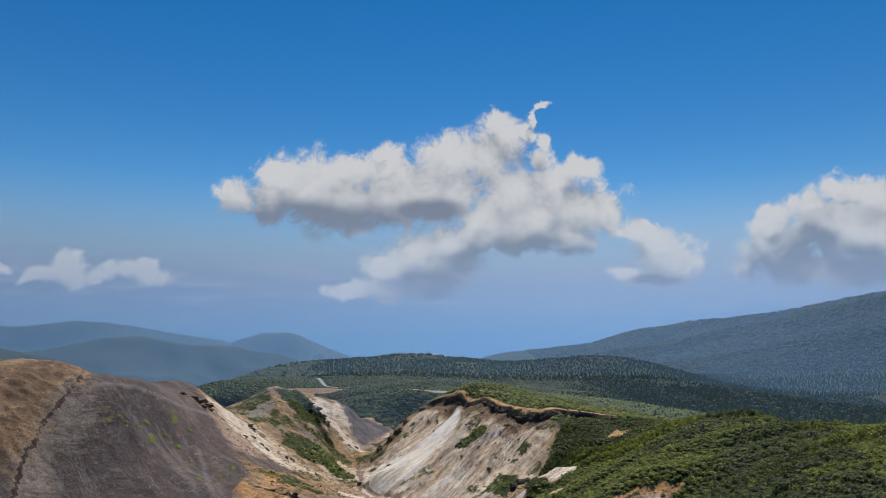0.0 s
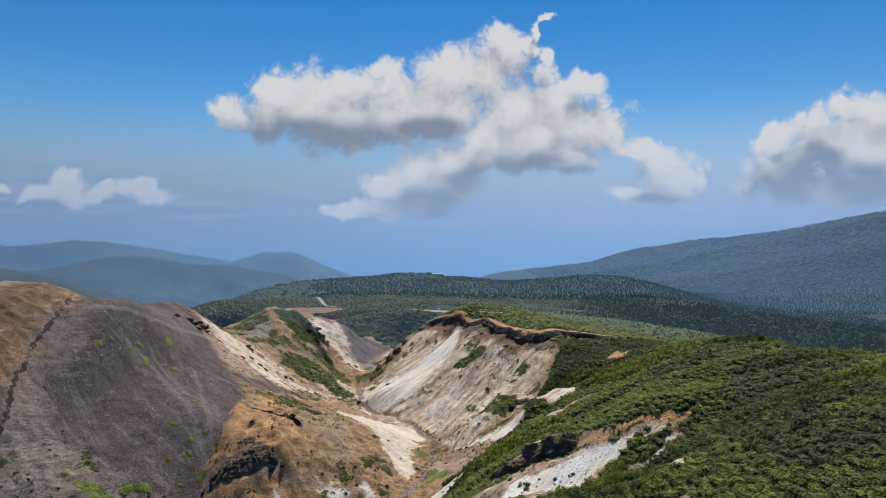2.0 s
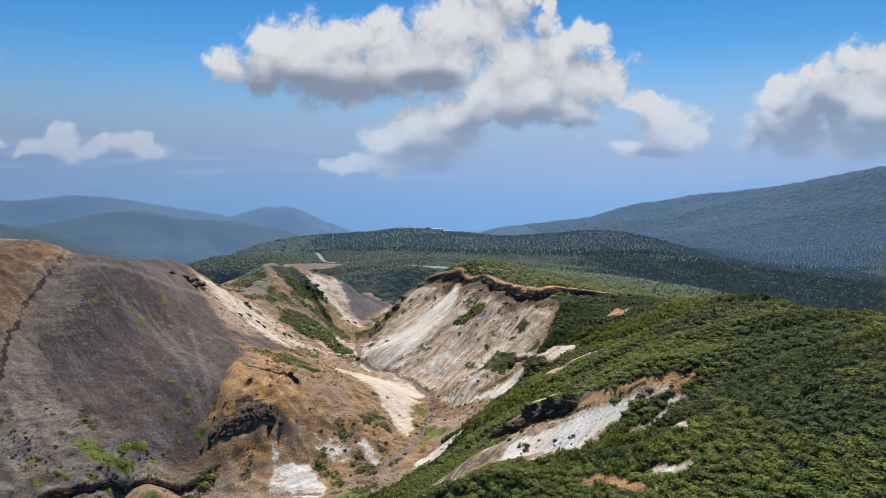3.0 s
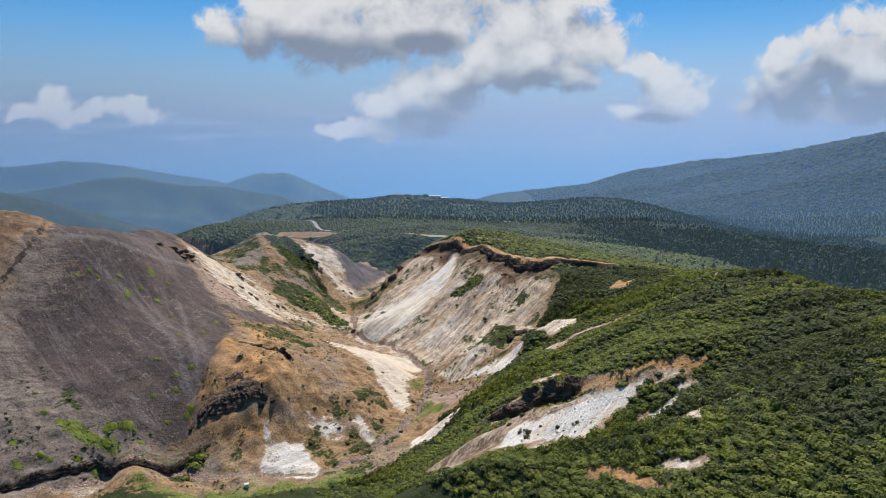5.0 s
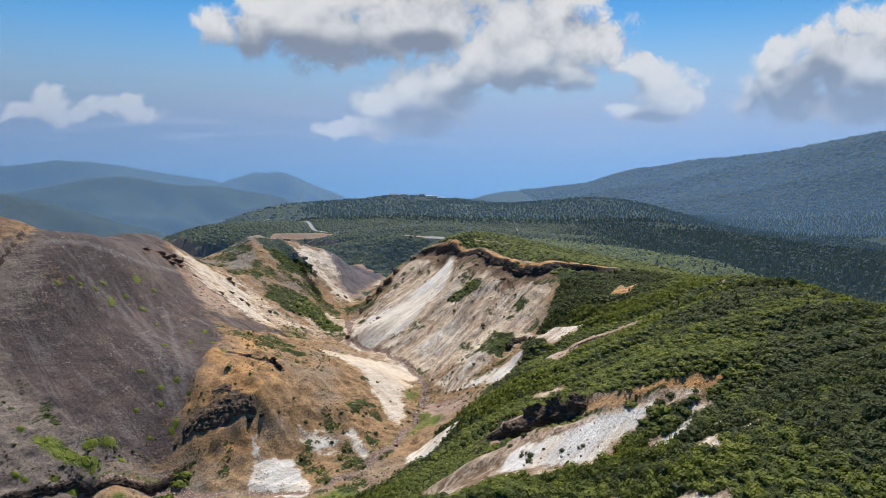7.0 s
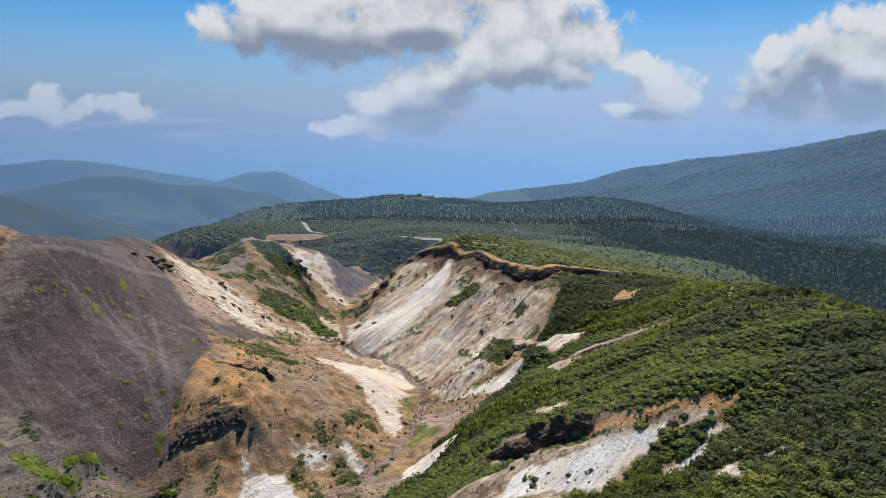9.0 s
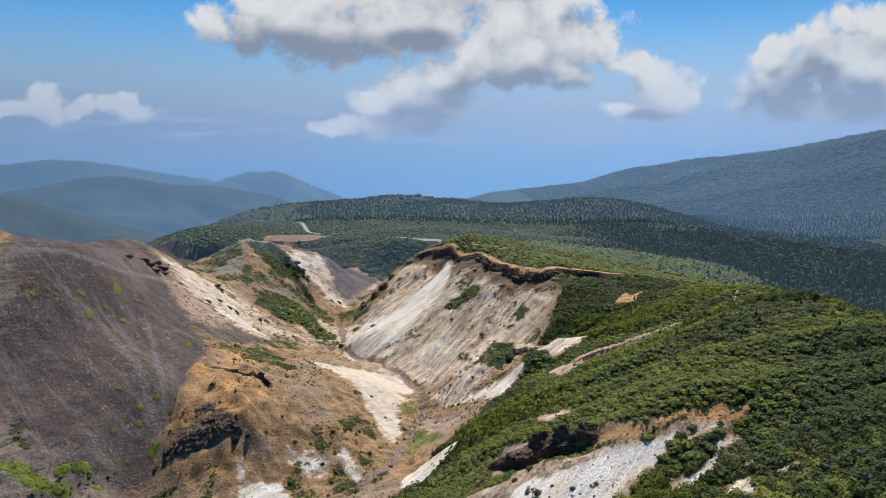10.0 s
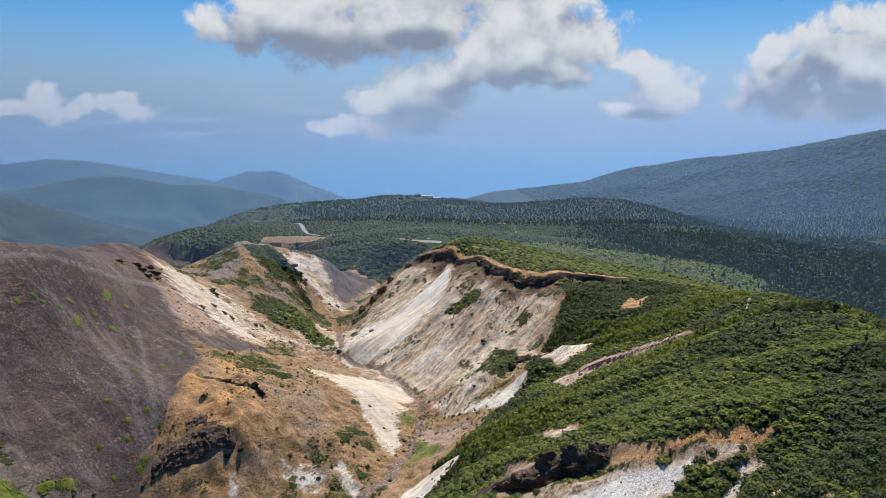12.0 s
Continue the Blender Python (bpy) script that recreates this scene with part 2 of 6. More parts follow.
def ground_material():
    m = Nodes("volcanic_ground")
    masks = []
    for name in ("cover_a", "cover_b", "cover_c", "cover_d", "cover_e"):
        a = m.add("ShaderNodeAttribute", attribute_name=name)
        s = m.add("ShaderNodeSeparateColor")
        m.put(s.inputs[0], a.outputs["Color"])
        masks += list(s.outputs[:3])
    veg, scoria, pale, ochre, cream, lime, bed, ash, dark, tan, red, wood, trail, pink, grey = masks
    big, mid, fine = m.noise(0.02, 6, 0.6), m.noise(0.12, 7, 0.62), m.noise(0.6, 7, 0.68)
    grain = m.noise(2.2, 5, 0.75)
    streak_e = m.noise(1.0, 6, 0.65, m.place((0.26, 0.03, 0.05), EAST_FALL), 0.5)
    streak_w = m.noise(1.0, 6, 0.65, m.place((0.20, 0.03, 0.05), WEST_FALL), 0.5)
    band = m.noise(1.0, 5, 0.6, m.place((0.09, 0.012, 0.03), EAST_FALL), 0.8)
    streak_e = m.step(streak_e, 0.15, 0.85)
    ragged = m.math("ADD", m.math("MULTIPLY", mid, 0.5), m.math("ADD", m.math("MULTIPLY", fine, 0.3), m.math("MULTIPLY", streak_e, 0.2)))
    stones = m.math("MULTIPLY", m.step(m.cells(0.45), 0.36, 0.16), m.step(mid, 0.35, 0.65))
    pebbles = m.math("MULTIPLY", m.step(m.cells(1.1), 0.40, 0.15), m.step(fine, 0.4, 0.7))

    def cut(mask, soft=0.1, amount=1.25):
        v = m.math("ADD", mask, m.math("MULTIPLY", m.math("SUBTRACT", ragged, 0.5), amount))
        return m.step(v, 0.5 - soft, 0.5 + soft)

    def over(c, mask, share, colour):
        return m.mix(m.math("MULTIPLY", mask, share), c, colour)

    soil = m.mix(mid, (0.20, 0.120, 0.058), (0.44, 0.280, 0.148))
    soil = over(soil, m.step(big, 0.5, 0.8), 0.55, m.mix(fine, (0.22, 0.165, 0.125), (0.40, 0.33, 0.26)))
    soil = over(soil, m.step(fine, 0.55, 0.8), 0.55, (0.11, 0.075, 0.05))
    soil = over(soil, pebbles, 0.7, (0.10, 0.072, 0.056))
    sc = m.mix(m.math("ADD", m.math("MULTIPLY", streak_w, 0.55), m.math("MULTIPLY", fine, 0.45)), (0.054, 0.042, 0.041), (0.136, 0.102, 0.092))
    sc = over(sc, m.step(big, 0.55, 0.85), 0.5, (0.17, 0.108, 0.090))
    sc = over(sc, m.step(m.noise(0.3, 7, 0.72), 0.62, 0.95), 0.5, (0.25, 0.215, 0.20))
    broad = m.noise(1.0, 5, 0.6, m.place((0.035, 0.006, 0.02), WEST_FALL), 0.8)
    sc = m.mix(broad, m.mix(0.45, sc, (0.044, 0.036, 0.036)), m.mix(0.25, sc, (0.21, 0.15, 0.125)))
    runnel = m.noise(1.0, 4, 0.55, m.place((0.07, 0.006, 0.02), WEST_FALL), 1.4)
    sc = over(sc, m.step(runnel, 0.65, 0.95), 0.35, (0.24, 0.205, 0.185))
    track = m.noise(1.0, 3, 0.5, m.place((0.045, 0.004, 0.02), WEST_FALL), 1.0)
    sc = over(sc, m.step(m.math("ABSOLUTE", m.math("SUBTRACT", track, 0.55)), 0.06, 0.0), 0.30, (0.22, 0.19, 0.175))
    sc = over(sc, m.math("MULTIPLY", m.step(m.cells(1.0, m.place((0.55, 0.22, 0.3), WEST_FALL)), 0.30, 0.12), m.step(m.noise(0.03, 4, 0.6), 0.45, 0.8)), 0.6, (0.30, 0.26, 0.245))
    sc = over(sc, m.step(m.noise(1.0, 6, 0.7, m.place((0.5, 0.05, 0.1), WEST_FALL), 0.6), 0.55, 0.9), 0.45, (0.036, 0.030, 0.031))
    sc = over(sc, m.step(m.noise(0.045, 5, 0.65), 0.6, 0.85), 0.5, (0.16, 0.118, 0.085))
    sc = over(sc, m.math("MULTIPLY", trail, m.step(fine, 0.1, 0.6)), 0.55, (0.24, 0.21, 0.195))
    sc = over(sc, pebbles, 0.3, (0.04, 0.034, 0.034))
    pk = m.mix(streak_w, (0.24, 0.16, 0.115), (0.46, 0.33, 0.25))
    pk = over(pk, pebbles, 0.5, (0.12, 0.09, 0.07))
    gy = m.mix(fine, (0.10, 0.082, 0.066), (0.33, 0.28, 0.225))
    gy = over(gy, stones, 0.6, (0.07, 0.055, 0.045))
    ashc = m.mix(mid, (0.130, 0.100, 0.080), (0.30, 0.242, 0.20))
    ashc = over(ashc, m.step(fine, 0.6, 0.85), 0.6, (0.11, 0.088, 0.078))
    ashc = over(ashc, pebbles, 0.6, (0.08, 0.064, 0.058))
    pl = m.mix(streak_e, (0.52, 0.44, 0.345), (0.74, 0.66, 0.55))
    pl = over(pl, m.step(band, 0.4, 0.7), 0.9, m.mix(streak_e, (0.54, 0.51, 0.48), (0.70, 0.67, 0.63)))
    pl = over(pl, m.step(mid, 0.65, 0.95), 0.35, (0.56, 0.43, 0.30))
    pl = over(pl, m.math("MULTIPLY", pebbles, m.step(mid, 0.3, 0.7)), 0.7, (0.30, 0.23, 0.18))
    pl = over(pl, m.math("MULTIPLY", stones, m.step(big, 0.35, 0.6)), 0.7, (0.22, 0.16, 0.125))
    tn = m.mix(streak_e, (0.37, 0.265, 0.18), (0.66, 0.52, 0.375))
    tn = over(tn, m.step(band, 0.45, 0.75), 0.85, m.mix(streak_e, (0.52, 0.43, 0.345), (0.73, 0.63, 0.50)))
    tn = over(tn, m.math("MULTIPLY", m.step(fine, 0.5, 0.75), m.step(mid, 0.3, 0.7)), 0.7, (0.19, 0.135, 0.10))
    tn = over(tn, pebbles, 0.6, (0.16, 0.115, 0.09))
    tn = over(tn, stones, 0.75, (0.10, 0.072, 0.06))
    tn = over(tn, m.step(m.noise(0.05, 6, 0.6), 0.66, 0.9), 0.55, (0.40, 0.25, 0.14))
    tn = over(tn, m.step(m.noise(1.0, 5, 0.6, m.place((0.05, 0.008, 0.02), EAST_FALL), 0.8), 0.58, 0.8), 0.6, (0.68, 0.54, 0.36))
    cr = m.mix(streak_w, (0.52, 0.42, 0.315), (0.68, 0.59, 0.48))
    cr = over(cr, m.step(broad, 0.55, 0.9), 0.4, (0.64, 0.45, 0.25))
    cr = over(cr, m.step(mid, 0.5, 0.9), 0.5, (0.70, 0.64, 0.56))
    oc = m.mix(mid, (0.30, 0.160, 0.068), (0.65, 0.355, 0.14))
    oc = over(oc, m.step(fine, 0.55, 0.85), 0.5, (0.13, 0.08, 0.05))
    oc = over(oc, m.step(big, 0.5, 0.8), 0.25, (0.32, 0.24, 0.17))
    rd = m.mix(m.math("ADD", m.math("MULTIPLY", mid, 0.5), m.math("MULTIPLY", streak_w, 0.5)), (0.078, 0.048, 0.030), (0.235, 0.148, 0.088))
    bd = over(m.mix(fine, (0.10, 0.062, 0.048), (0.34, 0.235, 0.185)), m.step(m.cells(0.8), 0.35, 0.15), 0.8, (0.55, 0.50, 0.46))
    # Plant-covered ground, darkened to paint the shade in gaps between shrubs.
    gr = m.mix(m.math("ADD", m.math("MULTIPLY", mid, 0.5), m.math("MULTIPLY", fine, 0.5)), (0.012, 0.019, 0.006), (0.060, 0.076, 0.022))
    gr = over(gr, m.step(m.noise(0.012, 6, 0.65), 0.5, 0.75), 0.4, (0.060, 0.078, 0.024))
    lm = m.mix(fine, (0.075, 0.100, 0.022), (0.21, 0.24, 0.058))
    wd = m.mix(m.math("ADD", m.math("MULTIPLY", m.noise(0.06, 6, 0.75), 0.65), m.math("MULTIPLY", m.noise(0.012, 6, 0.7), 0.35)), (0.006, 0.010, 0.007), (0.046, 0.062, 0.029))
    wd = over(wd, m.step(m.noise(0.005, 7, 0.7), 0.5, 0.8), 0.55, (0.034, 0.047, 0.022))
    # Dark rock, with the shade of steep scarp faces put into its colour.
    rock_shade = m.mix(fine, (0.016, 0.012, 0.011), (0.10, 0.068, 0.052))
    c = soil
    for mask, col, soft in ((tan, tn, 0.25), (ash, ashc, 0.3), (red, rd, 0.25), (scoria, sc, 0.2), (pink, pk, 0.3), (grey, gy, 0.3), (ochre, oc, 0.3), (pale, pl, 0.18), (cream, cr, 0.15), (dark, rock_shade, 0.15), (lime, lm, 0.2), (veg, gr, 0.12), (bed, bd, 0.15), (wood, wd, 0.2)):
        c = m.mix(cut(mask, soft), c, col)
    soft = m.math("MAXIMUM", cream, pale)
    c = m.mix(m.math("SUBTRACT", 0.45, m.math("MULTIPLY", soft, 0.3)), c, m.mix(grain, (0.35, 0.35, 0.35), (0.66, 0.66, 0.66)), "OVERLAY")
    c = m.mix(m.math("SUBTRACT", 0.8, m.math("ADD", m.math("MULTIPLY", scoria, 0.35), m.math("MULTIPLY", soft, 0.6)), 0.0, True), c, m.mix(m.noise(0.9, 3, 0.8), (0.24, 0.24, 0.24), (0.76, 0.76, 0.76)), "OVERLAY")
    c = m.mix(m.math("MULTIPLY", m.math("MAXIMUM", soft, tan), 0.55), c, m.mix(m.noise(1.0, 5, 0.7, m.place((0.7, 0.07, 0.12), EAST_FALL), 0.5), (0.3, 0.3, 0.3), (0.68, 0.68, 0.68)), "OVERLAY")
    c = m.mix(0.4, c, m.mix(m.noise(0.22, 4, 0.7), (0.32, 0.32, 0.32), (0.68, 0.68, 0.68)), "OVERLAY")
    h = m.math("ADD", m.math("MULTIPLY", fine, 1.0), m.math("ADD", m.math("MULTIPLY", grain, 0.35), m.mix(cut(scoria, 0.3), m.math("MULTIPLY", streak_e, 0.8), m.math("MULTIPLY", streak_w, 0.4))))
    return m.done(c, 0.95, h, 0.7, 0.6)


def leaf_material(name, low, high, sun_tip, far=0.02, vary=1.0, glow=0.3):
    """Foliage: each small leaf spray differs, and whole drifts of the cover differ from one another."""
    m = Nodes(name)
    g = m.add("ShaderNodeNewGeometry")
    rnd = g.outputs["Random Per Island"]
    tone = m.add("ShaderNodeAttribute", attribute_name="tone").outputs["Fac"]
    drift = m.math("ADD", m.math("MULTIPLY", m.noise(far, 4, 0.6), 0.55), m.math("MULTIPLY", tone, 0.45))
    c = m.mix(drift, low, high)
    c = m.mix(m.math("MULTIPLY", m.step(m.math("ADD", m.noise(0.14, 3), m.math("MULTIPLY", tone, 0.5)), 0.65, 1.2), 0.7), c, sun_tip)
    c = m.mix(m.math("MULTIPLY", m.step(tone, 0.45, 0.0), 0.45 * vary), c, tuple(v * 0.55 for v in low))
    c = m.mix(m.math("MULTIPLY", m.step(rnd, 0.5, 1.0), 0.35 * vary), c, tuple(v * 0.5 for v in low))
    c = m.mix(m.math("MULTIPLY", m.step(rnd, 0.25, 0.0), 0.35 * vary), c, tuple(v * 1.2 for v in sun_tip))
    m.done(c, 0.7)
    thin = m.add("ShaderNodeBsdfTranslucent")
    m.put(thin.inputs[0], m.mix(0.5, c, tuple(min(1, v * 2.2) for v in sun_tip)))
    both = m.add("ShaderNodeMixShader")
    both.inputs[0].default_value = glow
    m.put(both.inputs[1], m.bsdf.outputs[0])
    m.put(both.inputs[2], thin.outputs[0])
    m.put(m.tree.nodes["Material Output"].inputs[0], both.outputs[0])
    return m.mat


def rock_material(name, a, b, c3, scale=0.5):
    m = Nodes(name)
    n1, n2 = m.noise(scale, 6, 0.65), m.noise(scale * 6, 5, 0.7)
    bands = m.noise(1.0, 4, 0.6, m.place((0.12, 0.12, 1.4)), 0.6)
    c = m.mix(n1, a, b)
    c = m.mix(m.step(bands, 0.55, 0.8), c, c3)
    c = m.mix(0.6, c, m.mix(n2, (0.3, 0.3, 0.3), (0.7, 0.7, 0.7)), "OVERLAY")
    return m.done(c, 0.92, m.math("ADD", n2, m.math("MULTIPLY", bands, 0.7)), 1.0, 0.6)


def plain_material(name, a, b, scale, rough=0.8):
    m = Nodes(name)
    return m.done(m.mix(m.noise(scale, 5), a, b), rough, m.noise(scale * 8, 4), 0.3, 0.05)


GROUND = ground_material()
SCRUB = leaf_material("scrub_leaves", (0.064, 0.088, 0.018), (0.138, 0.165, 0.027), (0.235, 0.250, 0.040))
PINE = leaf_material("dwarf_pine_needles", (0.042, 0.058, 0.022), (0.078, 0.098, 0.030), (0.120, 0.136, 0.038))
CONIFER = leaf_material("conifer_needles", (0.085, 0.106, 0.060), (0.118, 0.142, 0.074), (0.145, 0.168, 0.084), 0.006, 0.6, 0.72)
PLATEAU_LEAF = leaf_material("plateau_scrub_leaves", (0.044, 0.062, 0.026), (0.078, 0.100, 0.033), (0.118, 0.138, 0.040), 0.01, 0.8, 0.35)
WOODLEAF = leaf_material("mixed_wood_leaves", (0.038, 0.054, 0.028), (0.056, 0.076, 0.036), (0.078, 0.100, 0.043), 0.006, 0.7, 0.5)
BROADLEAF = leaf_material("broadleaf_canopy", (0.046, 0.064, 0.040), (0.066, 0.088, 0.048), (0.092, 0.116, 0.058), 0.004, 0.6, 0.6)
CUSHION = leaf_material("cushion_leaves", (0.165, 0.205, 0.022), (0.235, 0.270, 0.032), (0.31, 0.335, 0.052), 0.08, 0.5)
ROCK_DARK = rock_material("dark_lava_rock", (0.034, 0.026, 0.022), (0.115, 0.084, 0.066), (0.20, 0.14, 0.10))
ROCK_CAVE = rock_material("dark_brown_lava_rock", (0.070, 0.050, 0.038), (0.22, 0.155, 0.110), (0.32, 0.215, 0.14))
ROCK_BROWN = rock_material("brown_breccia", (0.14, 0.090, 0.062), (0.31, 0.21, 0.14), (0.10, 0.066, 0.052))
ROCK_PALE = rock_material("pale_altered_rock", (0.34, 0.28, 0.22), (0.55, 0.48, 0.40), (0.25, 0.18, 0.13))
ASPHALT = plain_material("old_asphalt", (0.20, 0.195, 0.185), (0.30, 0.29, 0.275), 0.2)
DIRT = plain_material("trodden_earth", (0.30, 0.20, 0.12), (0.44, 0.31, 0.19), 0.3)
GRAVEL = plain_material("pale_gravel", (0.24, 0.22, 0.19), (0.38, 0.35, 0.31), 0.3)
BARK = plain_material("conifer_bark", (0.07, 0.05, 0.04), (0.16, 0.12, 0.10), 2.0)
PLASTER = plain_material("white_plaster", (0.66, 0.65, 0.62), (0.78, 0.77, 0.74), 0.5)
ROOFING = plain_material("brown_roofing", (0.13, 0.08, 0.065), (0.20, 0.13, 0.10), 0.5)
ROOF_PALE = plain_material("pale_sheet_roof", (0.50, 0.50, 0.50), (0.62, 0.62, 0.61), 0.5)
GLASS_DARK = plain_material("dark_window_glass", (0.02, 0.025, 0.03), (0.04, 0.045, 0.05), 1.0, 0.1)
CAR_WHITE = plain_material("white_car_paint", (0.70, 0.70, 0.70), (0.76, 0.76, 0.76), 1.0, 0.25)
CAR_DARK = plain_material("dark_car_paint", (0.04, 0.045, 0.055), (0.06, 0.065, 0.075), 1.0, 0.25)
CAR_RED = plain_material("red_car_paint", (0.30, 0.03, 0.025), (0.36, 0.04, 0.03), 1.0, 0.25)
RUBBER = plain_material("black_rubber", (0.015, 0.015, 0.015), (0.03, 0.03, 0.03), 3.0)


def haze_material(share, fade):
    """Thin stand-in for summer haze: lets most light through and scatters a little of it blue."""
    m = Nodes("painted_haze")
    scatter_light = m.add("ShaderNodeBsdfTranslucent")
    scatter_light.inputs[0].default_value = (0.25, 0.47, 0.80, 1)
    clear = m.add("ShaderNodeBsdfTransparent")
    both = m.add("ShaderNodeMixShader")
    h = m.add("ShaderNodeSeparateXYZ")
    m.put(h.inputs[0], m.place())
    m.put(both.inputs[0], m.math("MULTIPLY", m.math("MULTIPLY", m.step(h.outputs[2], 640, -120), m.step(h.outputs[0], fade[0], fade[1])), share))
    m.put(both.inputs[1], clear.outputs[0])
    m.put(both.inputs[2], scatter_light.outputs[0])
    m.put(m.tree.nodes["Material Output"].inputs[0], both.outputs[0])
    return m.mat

# ---------------------------------------------------------------- landform
# Lines of the plan: crests, stream beds and benches as x, y, z in metres.
STREAM = [(-300, 262, 36), (-215, 285, 23), (-150, 316, 13), (-110, 317, 11), (-70, 322, 9), (-45, 345, 8), (-27, 371, 7), (-17, 405, 8),
          (-9, 445, 8), (-12, 488, 7), (-45, 540, 6), (-86, 577, 6), (-95, 650, 5), (-92, 720, 4), (-92, 800, 2), (-92, 876, 0), (-60, 940, -3)]
RIDGE_EAST = [(240, -60, 205), (205, 60, 178), (176, 150, 151), (174, 200, 140), (176, 239, 134), (178, 286, 128), (183, 342, 120), (199, 410, 107), (210, 470, 94), (203, 530, 83)]
BACK_EAST = [(215, 239, 122), (225, 290, 110), (236, 345, 96), (252, 410, 82), (264, 470, 68), (300, 300, 78), (330, 400, 42), (250, 150, 140)]
SLOPE_EAST = [(115, 168, 130), (92, 156, 119), (75, 165, 103), (89, 192, 105), (78, 205, 97), (99, 218, 107), (97, 223, 112), (42, 225, 83), (81, 229, 106), (71, 236, 100), (23, 214, 78),
              (33, 266, 72), (64, 297, 80), (52, 307, 71), (47, 312, 67), (130, 401, 79), (150, 387, 93), (164, 369, 107), (108, 290, 106), (5, 300, 38), (15, 345, 35), (0, 400, 14), (88, 380, 66)]
BARE_EAST = [(114, 466, 61), (103, 449, 60), (80, 447, 57), (60, 431, 38), (66, 470, 42), (52, 525, 46), (24, 459, 30), (177, 532, 75), (15, 500, 22), (-20, 560, 22),
             (-45, 600, 27), (-72, 580, 20), (5, 620, 48)]
MESA = [(143, 589, 81), (98, 567, 84), (70, 600, 83), (42, 660, 80), (17, 725, 78), (10, 712, 60), (-58, 735, 35), (-80, 690, 17), (-40, 690, 30),
        (136, 670, 74), (191, 873, 53), (264, 869, 45), (60, 800, 68), (-20, 800, 52), (-62, 790, 25)]
HILL_WEST = [(-450, 440, 148), (-352, 433, 147), (-318, 458, 144), (-300, 466, 135), (-257, 458, 128), (-330, 510, 124), (-286, 520, 114), (-400, 520, 122), (-252, 505, 116), (-245, 561, 106), (-268, 567, 115), (-231, 549, 97),
             (-330, 395, 140), (-287, 352, 102), (-260, 366, 76), (-229, 428, 93), (-208, 432, 82), (-204, 340, 43), (-215, 321, 40), (-182, 371, 60),
             (-172, 302, 28), (-177, 329, 37), (-146, 340, 29), (-300, 300, 62), (-420, 300, 110), (-400, 220, 80)]
SPUR = [(-142, 397, 62), (-115, 412, 54), (-113, 364, 45), (-92, 421, 43), (-74, 443, 33), (-108, 350, 27), (-81, 363, 18), (-45, 370, 12), (-57, 392, 22),
        (-48, 465, 24), (-160, 470, 66), (-120, 480, 40), (-85, 520, 22)]
BUMP = [(-165, 591, 34), (-204, 574, 66), (-217, 746, 79), (-190, 755, 70), (-163, 747, 47), (-172, 670, 43), (-133, 822, 43), (-123, 634, 15), (-110, 599, 9),
        (-117, 754, 10), (-250, 700, 66), (-300, 640, 70), (-330, 740, 40), (-300, 880, 20), (-200, 880, 24)]
PLATEAU = [(-120, 940, 15), (-60, 1010, 36), (0, 1005, 41), (-150, 1100, 30), (-241, 1208, 22), (-300, 1100, 24), (-385, 1085, 26), (-384, 1052, 8), (-500, 1209, 19),
           (100, 1200, 22), (330, 1050, 22), (577, 1173, 0), (642, 938, -4), (560, 640, 0), (420, 430, 30), (360, 120, 110)]
PLATEAU_FAR = [(0, 1500, 12), (-400, 1600, -4), (-598, 1782, -28), (250, 1500, 8), (432, 1652, 38), (300, 1660, 28), (560, 1640, 22), (-60, 2155, -2), (-350, 2050, -20), (-495, 1946, -26),
               (160, 2100, -28), (620, 2100, -60), (-80, 2600, -75), (-100, 3300, -320), (-100, 4900, -700), (-700, 4700, -600)]
MOUNTAIN_EAST = [(800, 1620, -36), (1078, 1450, -24), (1400, 1100, 0), (1250, 1900, 30), (1939, 2679, 216), (1760, 2830, 160), (1664, 2880, 128), (1560, 3080, 96), (1400, 3280, 76), (1650, 3380, 90), (1893, 3383, 112), (1797, 3020, 150), (985, 3500, -18), (1290, 3420, 44),
                 (1150, 3480, 22), (900, 3500, -52), (545, 3560, -98), (273, 3621, -126), (757, 3550, -76), (2600, 2200, 330), (900, 2700, -60), (600, 2900, -110), (3400, 1800, 380), (1500, 4700, -300), (3000, 4500, 0), (500, 4600, -500)]
VALLEY_WEST = [(-640, 1250, -60), (-700, 1500, -110), (-850, 1300, -150), (-780, 2000, -170), (-900, 2100, -260), (-1200, 1600, -260), (-1500, 900, -100), (-600, 800, 10),
               (-700, 450, 120), (-600, 2800, -330), (-900, 3400, -400)]
BASIN_WEST = [(-1700, 2700, -330), (-2400, 2300, -150), (-1500, 3200, -380), (-2300, 2800, -300), (-3300, 3000, -100), (-1800, 4800, -420), (-1000, 4200, -460), (-3400, 1000, 150), (-2600, 4700, -380),
              (-3400, 4600, -300)]
NEAR_CAMERA = [(60, 100, 104), (20, 150, 66), (0, 60, 72), (0, -60, 80), (-120, 200, 28), (-60, 250, 26), (-200, 150, 30), (-25, 280, 22), (-200, -60, 50), (80, -250, 130),
               (700, -300, 150), (900, 300, 40), (-900, -300, 120), (-2500, -400, 200), (3400, -400, 300), (0, -450, 120)]
LINES = (STREAM, RIDGE_EAST, BACK_EAST, SLOPE_EAST, BARE_EAST, MESA, HILL_WEST, SPUR, BUMP, PLATEAU, PLATEAU_FAR, MOUNTAIN_EAST, VALLEY_WEST, BASIN_WEST, NEAR_CAMERA)


